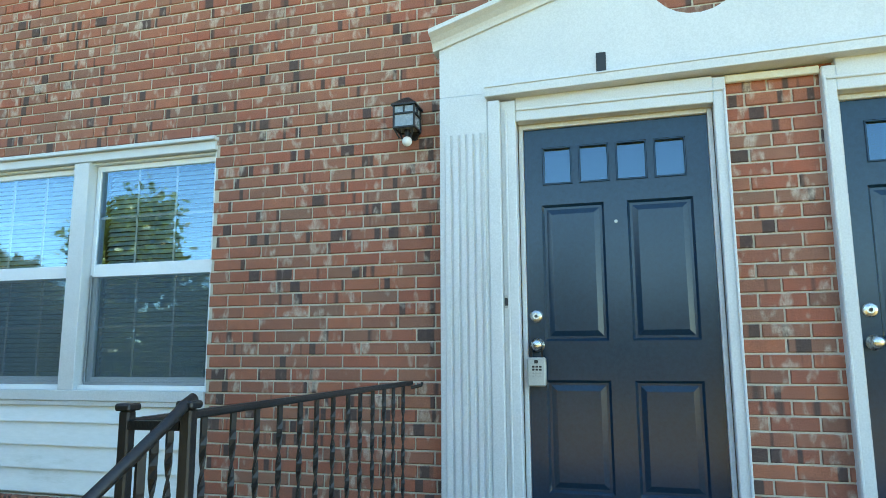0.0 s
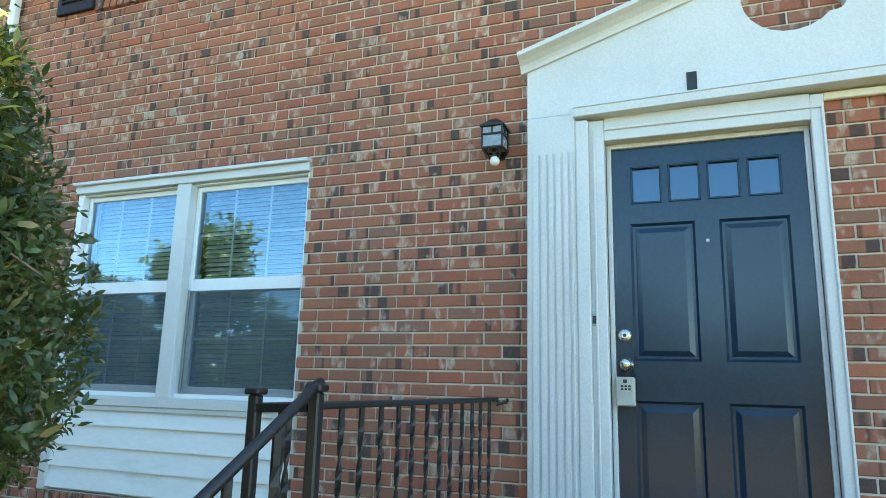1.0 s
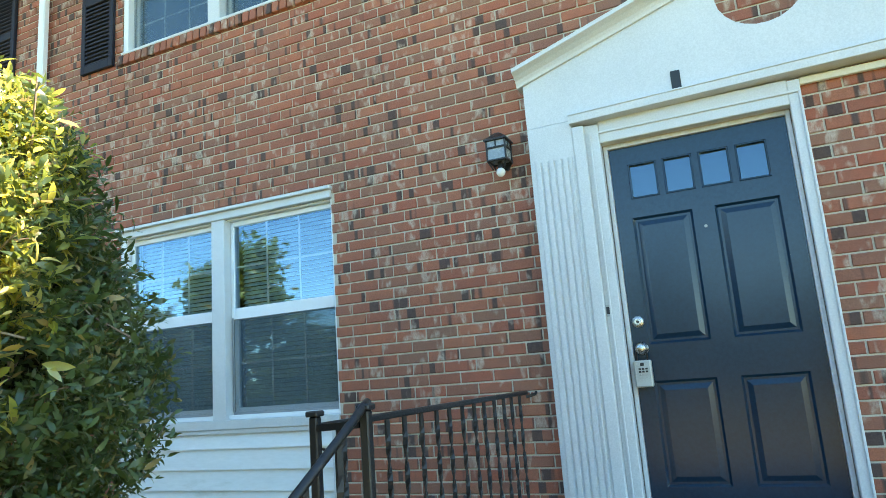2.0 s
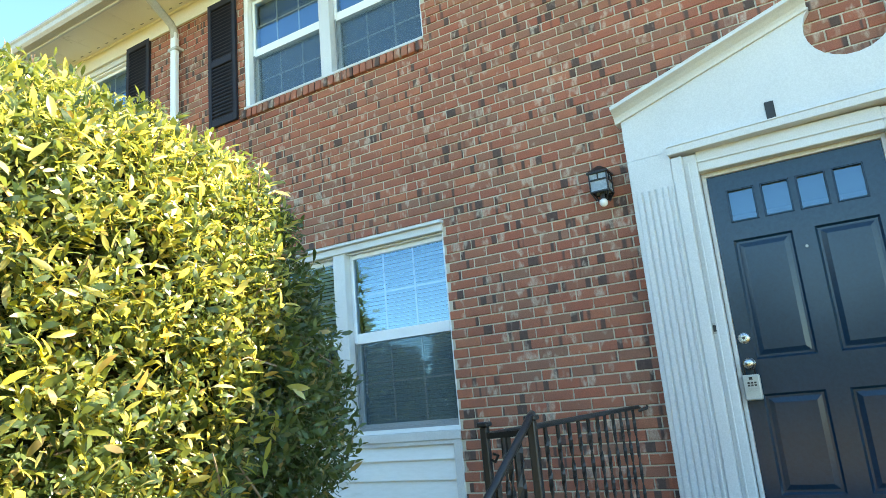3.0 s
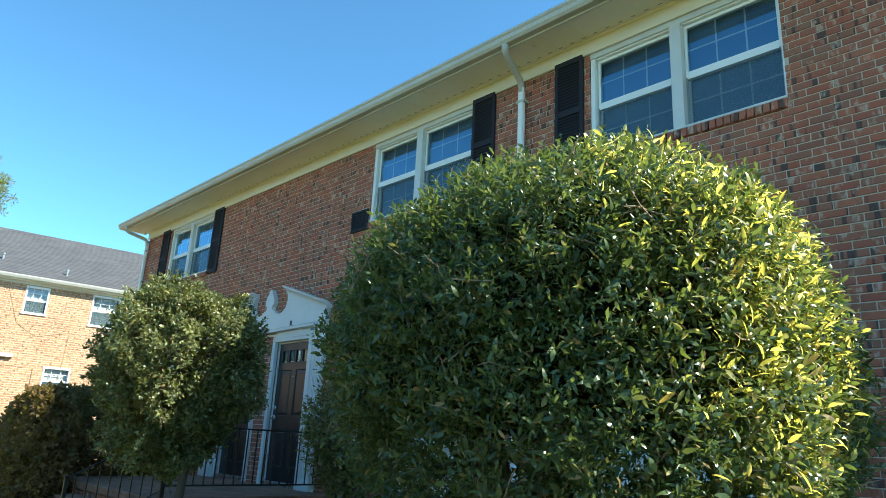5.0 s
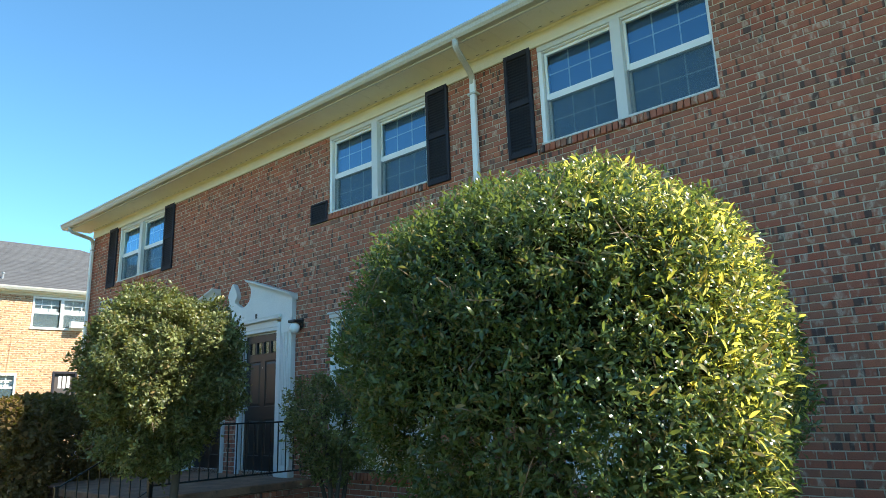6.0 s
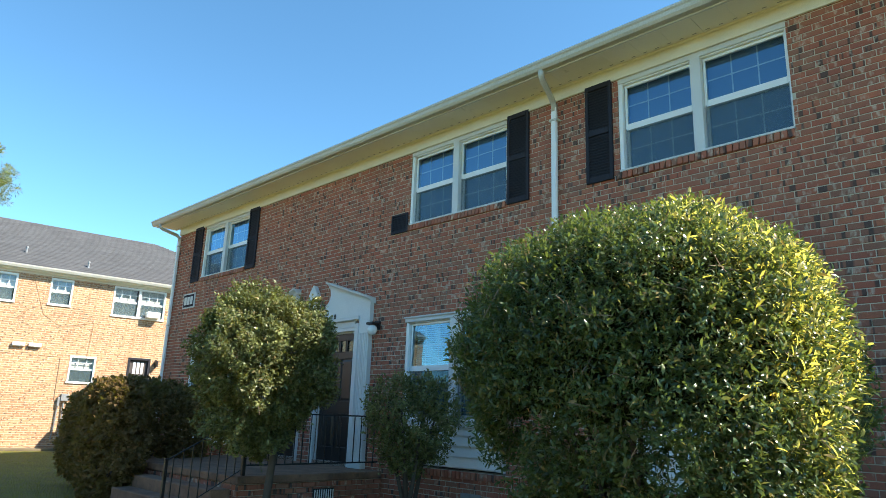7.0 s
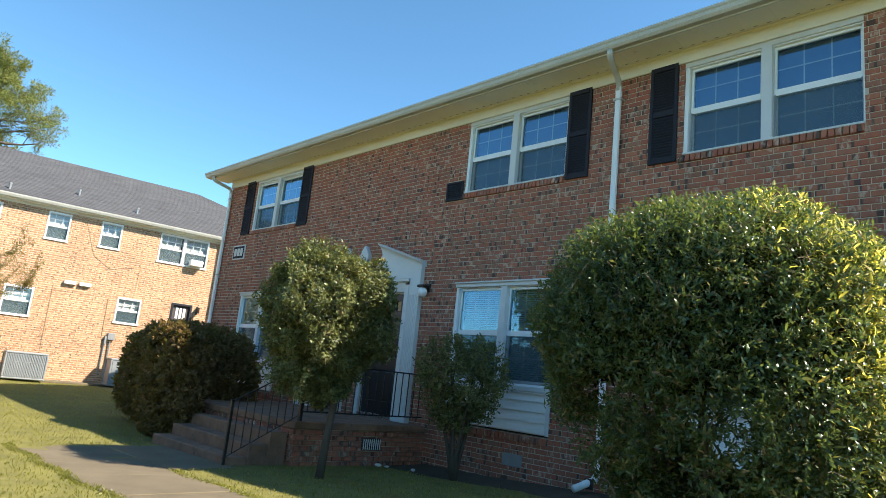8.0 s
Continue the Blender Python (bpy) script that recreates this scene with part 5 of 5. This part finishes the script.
ob = new("long_leaves", long_leaf("long_leaves", P[sel] - lc, D[sel], N[sel], L[sel], W[sel], LEAF_SUNLIT))
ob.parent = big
tagged(ob, "long lance-shaped leaves coloured pale yellow-green as if sunlit", kind="stuff")
# Dark core added to stop sun passing through the crown.
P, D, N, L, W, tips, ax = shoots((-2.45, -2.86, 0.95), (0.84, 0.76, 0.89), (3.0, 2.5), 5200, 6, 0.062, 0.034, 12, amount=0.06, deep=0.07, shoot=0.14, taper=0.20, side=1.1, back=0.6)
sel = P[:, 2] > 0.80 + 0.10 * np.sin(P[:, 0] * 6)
ob = new("filler_leaves", blades("filler_leaves", P[sel] - lc, D[sel], N[sel], L[sel], W[sel], LEAF_FILLER))
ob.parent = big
tagged(ob, "dark leaves added inside the crown to block the sun", kind="stuff")


def limb(m, p, d, length, radius, g, level, ends, bend=0.25, rise=0.0):
    """A crooked limb that forks, gathering its ends."""
    pts, rad, q = [Vector(p)], [radius], Vector(p)
    n = 5
    for i in range(n):
        d = (d + Vector((g.uniform(-bend, bend), g.uniform(-bend, bend), g.uniform(-bend, bend) + rise))).normalized()
        q = q + d * length / n
        pts.append(q.copy())
        rad.append(radius * (1 - 0.75 * (i + 1) / n))
        if level > 0 and i >= 1:
            for k in range(g.choice((1, 1, 2))):
                f = (d + Vector((g.uniform(-1, 1), g.uniform(-1, 1), g.uniform(-0.5, 0.8)))).normalized()
                limb(m, q, f, length * g.uniform(0.4, 0.6), rad[-1] * 0.65, g, level - 1, ends, bend, rise)
    m.tube(pts, rad, 6 if level > 0 else 4)
    ends.extend(pts[2:] if level == 0 else pts[-1:])


def needle_tree(name, foot, top, crown0, reach, seed, label):
    """A tall pine: bare lower trunk, long crooked limbs with bare inner lengths, tufts of needles at their ends."""
    g = random.Random(seed)
    ng = np.random.default_rng(seed)
    e = thing(name, pose(*foot), label, "tree")
    h = top - foot[2]
    m = Mesh()
    line = [Vector((0.25 * math.sin(i * 0.9), 0.16 * math.sin(i * 1.1), h * 0.96 * i / 8)) for i in range(9)]
    m.tube(line, [0.36 - 0.040 * i for i in range(9)], 10)
    part("trunk", m, PINE_BARK, e, smooth=True)
    ends, lm = [], Mesh()
    n = 32
    for i in range(n):
        u = crown0 + (0.95 - crown0) * (i / (n - 1)) ** 0.85
        k = min(int(u * 8), 7)
        p = line[k].lerp(line[k + 1], u * 8 - k)
        a = math.pi / 2 + i * 2.4 + g.uniform(-0.3, 0.3)
        v = (u - crown0) / (0.95 - crown0)
        w = reach * (1.0 - 0.60 * v ** 1.5) * g.uniform(0.75, 1.05)
        limb(lm, p, Vector((math.cos(a), math.sin(a), -0.05 + 0.55 * v + g.uniform(-0.1, 0.15))), w, 0.115 * (1.2 - 0.8 * v), g, 1, ends, 0.20, 0.02)
    tagged(part("branchwork", lm, PINE_BARK, e, smooth=True), kind="stuff")
    pts = np.array([tuple(q) for q in ends])
    pts = pts[np.linalg.norm(pts[:, :2], axis=1) > 0.9]
    rep = 84
    tuft = ng.normal(size=(len(pts), 3)) * np.array([0.12, 0.12, 0.10])
    D = ng.normal(size=(len(pts) * rep, 3)) + np.array([0, 0, 0.35])
    D /= np.linalg.norm(D, axis=1, keepdims=True)
    C = np.repeat(pts + tuft, rep, 0) + D * ng.uniform(0.02, 0.30, len(D))[:, None]
    ob = new("needles", blades("needles", C, D, ng.normal(size=C.shape), ng.uniform(0.12, 0.22, len(C)), ng.uniform(0.026, 0.042, len(C)), NEEDLE))
    ob.parent = e
    tagged(ob, kind="stuff")


def leafy_tree(name, foot, height, spread, seed, label, material=TREE_LEAF, size=0.19, rep=18, thin=False, slim=1.0):
    g = random.Random(seed)
    ng = np.random.default_rng(seed)
    e = thing(name, pose(*foot), label, "tree")
    m, ends = Mesh(), []
    trunk = [Vector((0, 0, -0.1)), Vector((0.05, 0.02, height * 0.15)), Vector((0.1, -0.05, height * 0.33))]
    r0 = height * 0.022
    m.tube(trunk, [r0, r0 * 0.8, r0 * 0.7], 9)
    part("trunk", m, BARK, e, smooth=True)
    lm = Mesh()
    for i in range(9):
        a = i * 2.4
        up = g.uniform(0.5, 1.6)
        d = Vector((slim * math.cos(a), slim * math.sin(a), up)).normalized()
        limb(lm, trunk[1].lerp(trunk[2], g.uniform(0.3, 1)), d, height * 0.55 * (0.75 + 0.25 * up / 1.6) * spread, r0 * 0.4, g, 2 if not thin else 2, ends, 0.28, 0.06)
    tagged(part("branchwork", lm, BARK, e), kind="stuff")
    pts = np.array([tuple(q) for q in ends])
    C = np.repeat(pts, rep, 0)
    C = C + ng.normal(size=C.shape) * (0.05 if thin else 0.035 * height)
    D = ng.normal(size=C.shape)
    ob = new("crown", blades("crown", C, D, ng.normal(size=C.shape) + np.array([0, 0, 0.6]), ng.uniform(0.7, 1.3, len(C)) * size, ng.uniform(0.4, 0.6, len(C)) * size, material))
    ob.parent = e
    tagged(ob, kind="stuff")


needle_tree("pine_tree", (-43, -3.0, -0.8), 15.6, 0.67, 4.5, 3, "tall pine with open crown rising behind the far roof")
needle_tree("pine_tree", (-48, -6.9, -0.8), 17.0, 0.64, 3.4, 8, "tall pine with open crown rising behind the far roof")
leafy_tree("thin_tree", (-20.6, -5.3, -0.77), 4.7, 0.9, 12, "small thinly leaved tree with fine russet twigs", RUSSET, 0.044, 25, True)
for i, (x, y, h, wide, slim) in enumerate(((-20.6, -20.0, 9.6, 0.62, 0.22), (-17.2, -20.4, 4.6, 0.62, 0.4), (-12.6, -20.6, 5.0, 0.8, 0.8), (-34.0, -19.5, 6.6, 0.7, 0.6), (-3.0, -27.0, 5.6, 0.8, 0.9))):
    leafy_tree("broadleaf_tree", (x, y, ground_z(x)), h, wide, 50 + i, "leafy green tree across the lawn, mirrored in the windows", rep=9, size=0.38, slim=slim)
# Unseen hedge row, added to fill the lower panes' mirror image with green.
for i in range(11):
    x = -38 + i * 4.6
    shrub("reflection_hedge", (x, -19.5 + 1.2 * math.sin(i * 1.9), 0.85 + 0.25 * math.sin(i * 2.3)), (3.3, 1.5, 1.65 + 0.25 * math.sin(i * 2.3)), 2.5, 620, 8, 0.32, 0.19, TREE_LEAF, 90 + i,
          "tall green hedge added out of view to green the windows' reflections", "hedge", 2, ground_z(x), amount=0.14, deep=0.3, shoot=0.5)

for x, y, r, a in ((-7.98, -1.02, 0.055, 20), (-7.86, -0.96, 0.035, 70), (-7.50, -0.80, 0.050, 130)):
    m = Mesh()
    m.ball((0, 0, r * 0.25), (r, r * 0.62, r * 0.42), 10, 7)
    m.v = [(p[0] * (1 + 0.2 * noise.noise((p[1] * 30, p[2] * 30, x))), p[1] * (1 + 0.2 * noise.noise((p[0] * 30, p[2] * 30, y))), p[2]) for p in m.v]
    st_ob = solo("stone", m, BULB, "small pale stone lying on the dark soil", "stone", "pale stones", smooth=True)
    st_ob.matrix_basis = pose(x, y, ground_z(x) + 0.022, 0, 0, a)

# grass where the lawn shows
gr = np.random.default_rng(77)
N_BLADE = 66000
gx = gr.uniform(-23.9, -4.5, N_BLADE)
gy = gr.uniform(-8.2, -0.15, N_BLADE)
keep = ~((gx > -10.08 + 0.05 * np.sin(gy * 9)) & (gy > -4.98 + 0.035 * np.sin(gx * 5.3) + 0.02 * np.sin(gx * 17)) & (gy < -3.95 + 0.03 * np.sin(gx * 6.1))) & ~((gx > -10.10) & (gx < -8.07 + 0.03 * np.sin(gy * 8)) & (gy < -2.3) & (gy > -3.95)) & ~((gx > -12.15) & (gx < -8.15) & (gy > -2.4)) & ~((gx > -8.15) & (gy > -0.9 + 0.1 * np.sin(gx * 4)))
gx, gy = gx[keep], gy[keep]
# longer grass leaning over the edges of the walk
ex = gr.uniform(-10.3, -4.5, 5200)
ey = np.where(gr.uniform(size=5200) < 0.6, -5.05, -3.94) + gr.normal(size=5200) * 0.035 + 0.03 * np.sin(ex * 5.3)
over = (ey < -4.5) | (ex > -8.0)
gx, gy = np.concatenate([gx, ex[over]]), np.concatenate([gy, ey[over]])
gz = np.array([ground_z(x) + uneven(x, y) for x, y in zip(gx, gy)]) - 0.004
gd = gr.normal(size=(len(gx), 3)) * np.array([0.5, 0.5, 0.1]) + np.array([0, 0, 1.0])
ob = new("grass", blades("grass", np.stack([gx, gy, gz], 1), gd, gr.normal(size=(len(gx), 3)), gr.uniform(0.018, 0.045, len(gx)), gr.uniform(0.005, 0.010, len(gx)), GRASS))
tagged(ob, "short yellowish green grass blades on the lawn", "grass", kind="stuff")


# ---- far building ----
XF = -24.0
FAR = pose(XF, 0, 0, 0, 0, -7)
far = thing("apartment_building", FAR, "long sunlit two-storey tan brick building with dark shingle roof", "building")
Y0, Y1 = -18.0, 8.5
up_w = [(-5.07, -3.29, 3.58, 4.62), (-2.06, -1.40, 3.77, 4.65), (-0.50, 0.15, 3.81, 4.66), (1.37, 3.06, 3.68, 4.68), (-10.2, -8.3, 3.56, 4.62)]
gr_w = [(-2.80, -2.00, 1.30, 2.20), (0.39, 1.15, 1.44, 2.28), (-9.4, -8.4, 1.27, 2.20)]
doors_f = [(-4.60, -3.81, 0.30, 2.26), (2.12, 2.83, 0.28, 2.36)]
hl = [(a, b, lo, hi) for a, b, lo, hi in up_w + gr_w + doors_f]
d = backing(Y0, Y1, -1.0, 4.76, 0.0, 0.25, hl)
d.materials.append(FAR_BRICK)
d.transform(pose(0, 0, 0, 0, 0, 90))
ob = new("wall", d)
ob.parent = far
m = Mesh()
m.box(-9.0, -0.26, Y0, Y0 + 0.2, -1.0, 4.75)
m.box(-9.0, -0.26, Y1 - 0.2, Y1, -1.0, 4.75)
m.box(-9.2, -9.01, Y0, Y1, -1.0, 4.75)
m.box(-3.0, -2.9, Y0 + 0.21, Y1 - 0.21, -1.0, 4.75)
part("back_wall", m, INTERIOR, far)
# hipped roof of shingle courses
ridge, run = 7.42, 5.0
m = Mesh()
m.quad_faces([(0.22, Y1 + 0.2, 4.90), (-9.77, Y1 + 0.2, 4.90), (-4.77, Y1 - 4.8, ridge - 0.01), (-4.77, Y0, ridge - 0.01), (-9.77, Y0, 4.90), (0.22, Y0, 4.90)], [(0, 1, 2), (1, 4, 3, 2), (0, 2, 3, 5)])
rf = part("roof", m, ROOFING, far)
for i in range(34):
    u0, u1 = i / 34, (i + 1) / 34 + 0.004
    z0, z1 = 4.91 + (ridge - 4.91) * u0, 4.91 + (ridge - 4.91) * u1
    a, b = 0.23 - run * u0, 0.23 - run * u1
    e0, e1 = Y1 + 0.2 - run * u0, Y1 + 0.2 - run * u1
    m = Mesh()
    m.quad_faces([(a, Y0, z0 + 0.014), (a, e0, z0 + 0.014), (b, e1, z1), (b, Y0, z1), (a, Y0, z0), (a, e0, z0)], [(0, 1, 2, 3), (4, 5, 1, 0)])
    part("shingle_course", m, ROOFING, rf)
for y, z, k in ((-3.22, 5.08, 0.9), (-1.22, 5.52, 1.9), (0.55, 5.22, 1.3), (-7.0, 5.3, 1.2)):
    m = Mesh()
    m.tube([(0.23 - 1.99 * (z - 4.91), y, z - 0.05), (0.23 - 1.99 * (z - 4.91), y, z + 0.20)], 0.035, 8)
    m.tube([(0.23 - 1.99 * (z - 4.91), y, z + 0.16), (0.23 - 1.99 * (z - 4.91), y, z + 0.21)], 0.05, 8)
    part("roof_pipe", m, VENT_GREY, rf)
m = Mesh()
m.cbox(0.0, 0.18, Y0, Y1, 4.76, 4.79)
m.cbox(0.17, 0.20, Y0, Y1, 4.78, 4.91)
m.cbox(0.005, 0.03, Y0, Y1, 4.69, 4.76)
part("eave", m, CREAM, far)
m = Mesh()
m.prism([(0.205, 4.92), (0.205, 4.81), (0.27, 4.81), (0.30, 4.88), (0.305, 4.92)], -Y1 - 0.3, -Y0, "xz")
for i, p in enumerate(m.v):
    m.v[i] = (p[0], -p[1], p[2])
part("gutter", m, GUTTER, far)
for y in (3.42, -5.45):
    m = Mesh()
    m.cbox(0.03, 0.10, y, y + 0.08, -0.58, 4.74)
    m.tube([(0.07, y + 0.04, 4.66), (0.25, y + 0.04, 4.84)], 0.04, 6)
    part("downspout", m, VINYL, far)
for k, (a, b, lo, hi) in enumerate(up_w + gr_w):
    wide = b - a > 1.2
    m = Mesh()
    parts_w = [(a, (a + b) / 2 - 0.04), ((a + b) / 2 + 0.04, b)] if wide else [(a, b)]
    m.cbox(-0.12, 0.015, a, a + 0.05, lo, hi)
    m.cbox(-0.12, 0.015, b - 0.05, b, lo, hi)
    m.cbox(-0.12, 0.015, a + 0.05, b - 0.05, hi - 0.06, hi)
    m.cbox(-0.12, 0.035, a - 0.02, b + 0.02, lo - 0.03, lo + 0.04)
    if wide:
        m.cbox(-0.12, 0.005, (a + b) / 2 - 0.045, (a + b) / 2 + 0.045, lo + 0.04, hi - 0.06)
    wn_ob = part("window", m, VINYL, far)
    for p, q in parts_w:
        zm = (lo + hi) / 2
        m = Mesh()
        m.cbox(-0.075, -0.035, p + 0.03, q - 0.03, zm - 0.03, zm + 0.03)
        for i in (1, 2):
            y = p + (q - p) * i / 3
            m.box(-0.062, -0.050, y - 0.010, y + 0.010, zm, hi - 0.05)
        m.box(-0.0622, -0.0502, p + 0.04, q - 0.04, (zm + hi) / 2 - 0.010, (zm + hi) / 2 + 0.010)
        part("sash", m, VINYL, wn_ob)
        pn = pane("pane", [(-0.07, p + 0.04, lo), (-0.07, q - 0.04, lo), (-0.07, q - 0.04, hi), (-0.07, p + 0.04, hi)], GLASS_THIN, wn_ob)
        pn.visible_shadow = False
        m = Mesh()
        low = zm + 0.02 if k == 6 else lo + 0.02
        z = hi - 0.04
        while z > low:
            m.box(-0.14, -0.125, p + 0.04, q - 0.04, z - 0.036, z)
            z -= 0.040
        part("blind", m, WHITE, wn_ob)
        m = Mesh()
        m.box(-0.046, -0.043, p + 0.045, q - 0.045, lo + 0.04, zm - 0.03)
        part("insect_screen", m, SCREEN, wn_ob, "dark insect screen over the lower half")
for k, (a, b, lo, hi) in enumerate(doors_f):
    m = Mesh()
    m.cbox(-0.14, 0.02, a, a + 0.07, lo, hi)
    m.cbox(-0.14, 0.02, b - 0.07, b, lo, hi)
    m.cbox(-0.14, 0.02, a + 0.07, b - 0.07, hi - 0.07, hi)
    dr = part("door", m, CREAM if k == 0 else SHUTTER, far)
    m = Mesh()
    m.cbox(-0.10, -0.06, a + 0.07, b - 0.07, lo, hi - 0.07)
    for i in range(6):
        z = lo + 0.12 + i * 0.18
        m.cbox(-0.062, -0.045, a + 0.16, b - 0.16, z, z + 0.13)
    part("leaf", m, FAR_DOOR, dr, "dark panelled back door with small panes")
    for i in range(3):
        w = (b - a - 0.34) / 3
        y = a + 0.17 + i * w
        m = Mesh()
        m.box(-0.0605, -0.052, y + 0.02, y + w - 0.02, hi - 0.52, hi - 0.14)
        part("light", m, VINYL, dr)
for y in (-1.25, -0.81):
    m = Mesh()
    m.cbox(0.001, 0.10, y, y + 0.34, 2.45, 2.56, 0.01)
    part("dryer_hood", m, VINYL, far)
m = Mesh()
m.tube([(0.02, -1.52, 2.4), (0.02, -1.50, -0.6)], 0.006, 5)
m.tube([(0.02, 0.12, 2.2), (0.02, 0.14, 0.9)], 0.008, 5)
m.tube([(0.02, -1.0, 4.70), (0.02, -0.85, 4.3), (0.02, -0.55, 3.5), (0.02, 0.0, 3.15), (0.02, 0.6, 3.3), (0.02, 0.92, 3.38)], 0.005, 4)
m.tube([(0.02, 0.92, 3.40), (0.02, 0.86, 2.2)], 0.005, 4)
m.tube([(0.02, -1.52, 2.25), (0.02, 0.14, 2.22)], 0.004, 4)
part("cable", m, TAN, far)
m = Mesh()
m.cbox(0.001, 0.13, 0.30, 0.52, 0.86, 1.08, 0.01)
m.cbox(0.001, 0.10, 0.22, 0.29, 0.70, 0.98, 0.01)
m.tube([(0.06, 0.40, 0.80), (0.06, 0.42, 0.2), (0.06, 0.36, -0.3)], 0.022, 6)
m.tube([(0.05, 0.25, 0.72), (0.05, 0.24, 0.1), (0.05, 0.2, -0.3)], 0.02, 6)
part("meter_box", m, VENT_GREY, far)
m = Mesh()
m.cbox(0.02, 0.20, 2.96, 3.04, 2.10, 2.30, 0.01)
m.cbox(0.001, 0.03, 2.97, 3.03, 2.07, 2.34, 0.005)
part("wall_light", m, IRON, far)
m = Mesh()
m.cbox(0.03, 0.26, 2.44, 2.88, 3.705, 3.92, 0.02)
part("window_unit", m, VINYL, far, "white air conditioner set in the window")
m = Mesh()
m.cbox(0.0, 0.55, Y0, Y1, -0.95, -0.54, 0.02)
part("base_strip", m, CONCRETE, far)

# steps at the back door of the far building
st = thing("back_steps", FAR @ pose(0, -4.02, 0.24), "tan masonry steps with iron rails up to a back door", "steps")
for i in range(5):
    m = Mesh()
    z = 0.02 - i * 0.16
    m.cbox(0.56 + i * 0.26 - (0.55 if i == 0 else 0), 0.56 + (i + 1) * 0.26, -0.46, 0.46, -0.9, z, 0.012)
    part("step", m, TAN, st)
for s in (-1, 1):
    m = Mesh()
    y = s * 0.50
    bar(m, (0.10, y, 0.90), (0.75, y, 0.90), 0.02, 0.02)
    bar(m, (0.75, y, 0.90), (1.95, y, 0.15), 0.02, 0.02)
    bar(m, (0.75, y, 0.0), (0.75, y, 0.90), 0.02, 0.02)
    bar(m, (1.95, y, -0.80), (1.95, y, 0.15), 0.02, 0.02)
    for i in range(9):
        x = 0.85 + i * 0.125
        bar(m, (x, y, -0.05 - (x - 0.75) * 0.6), (x, y, 0.90 - (x - 0.75) * 0.625), 0.008, 0.008)
    part("rail", m, IRON, st)


def condenser(y0, y1, z1, label):
    ac = thing("air_conditioner", FAR @ pose(0.30, y0, -0.545), label, "air conditioner", "outdoor units")
    w, dpt, h = y1 - y0, 0.80, z1 + 0.545
    m = Mesh()
    m.cbox(0.03, dpt - 0.03, 0.03, w - 0.03, 0.0, h - 0.04, 0.01)
    part("core", m, VENT_GREY, ac)
    m = Mesh()
    m.cbox(0, dpt, 0, w, h - 0.06, h, 0.02)
    m.cbox(0, dpt, 0, w, 0, 0.06, 0.02)
    for x in (0, dpt - 0.05):
        for y in (0, w - 0.05):
            m.cbox(x, x + 0.05, y, y + 0.05, 0.06, h - 0.06, 0.01)
    part("case", m, AC_METAL, ac)
    n = 24
    for i in range(n):
        m = Mesh()
        y = 0.06 + (w - 0.12) * (i + 0.2) / n
        m.box(dpt - 0.028, dpt - 0.004, y, y + 0.026, 0.06, h - 0.06)
        part("grille_bar", m, AC_METAL, ac)
    for z in (0.33 * h, 0.62 * h):
        m = Mesh()
        m.box(dpt - 0.003, dpt, 0.05, w - 0.05, z, z + 0.02)
        part("grille_rail", m, AC_METAL, ac)


condenser(-2.46, -1.36, 0.24, "grey outdoor air conditioner standing by the brick wall")
condenser(0.34, 0.97, 0.30, "smaller grey outdoor air conditioner by the brick wall")
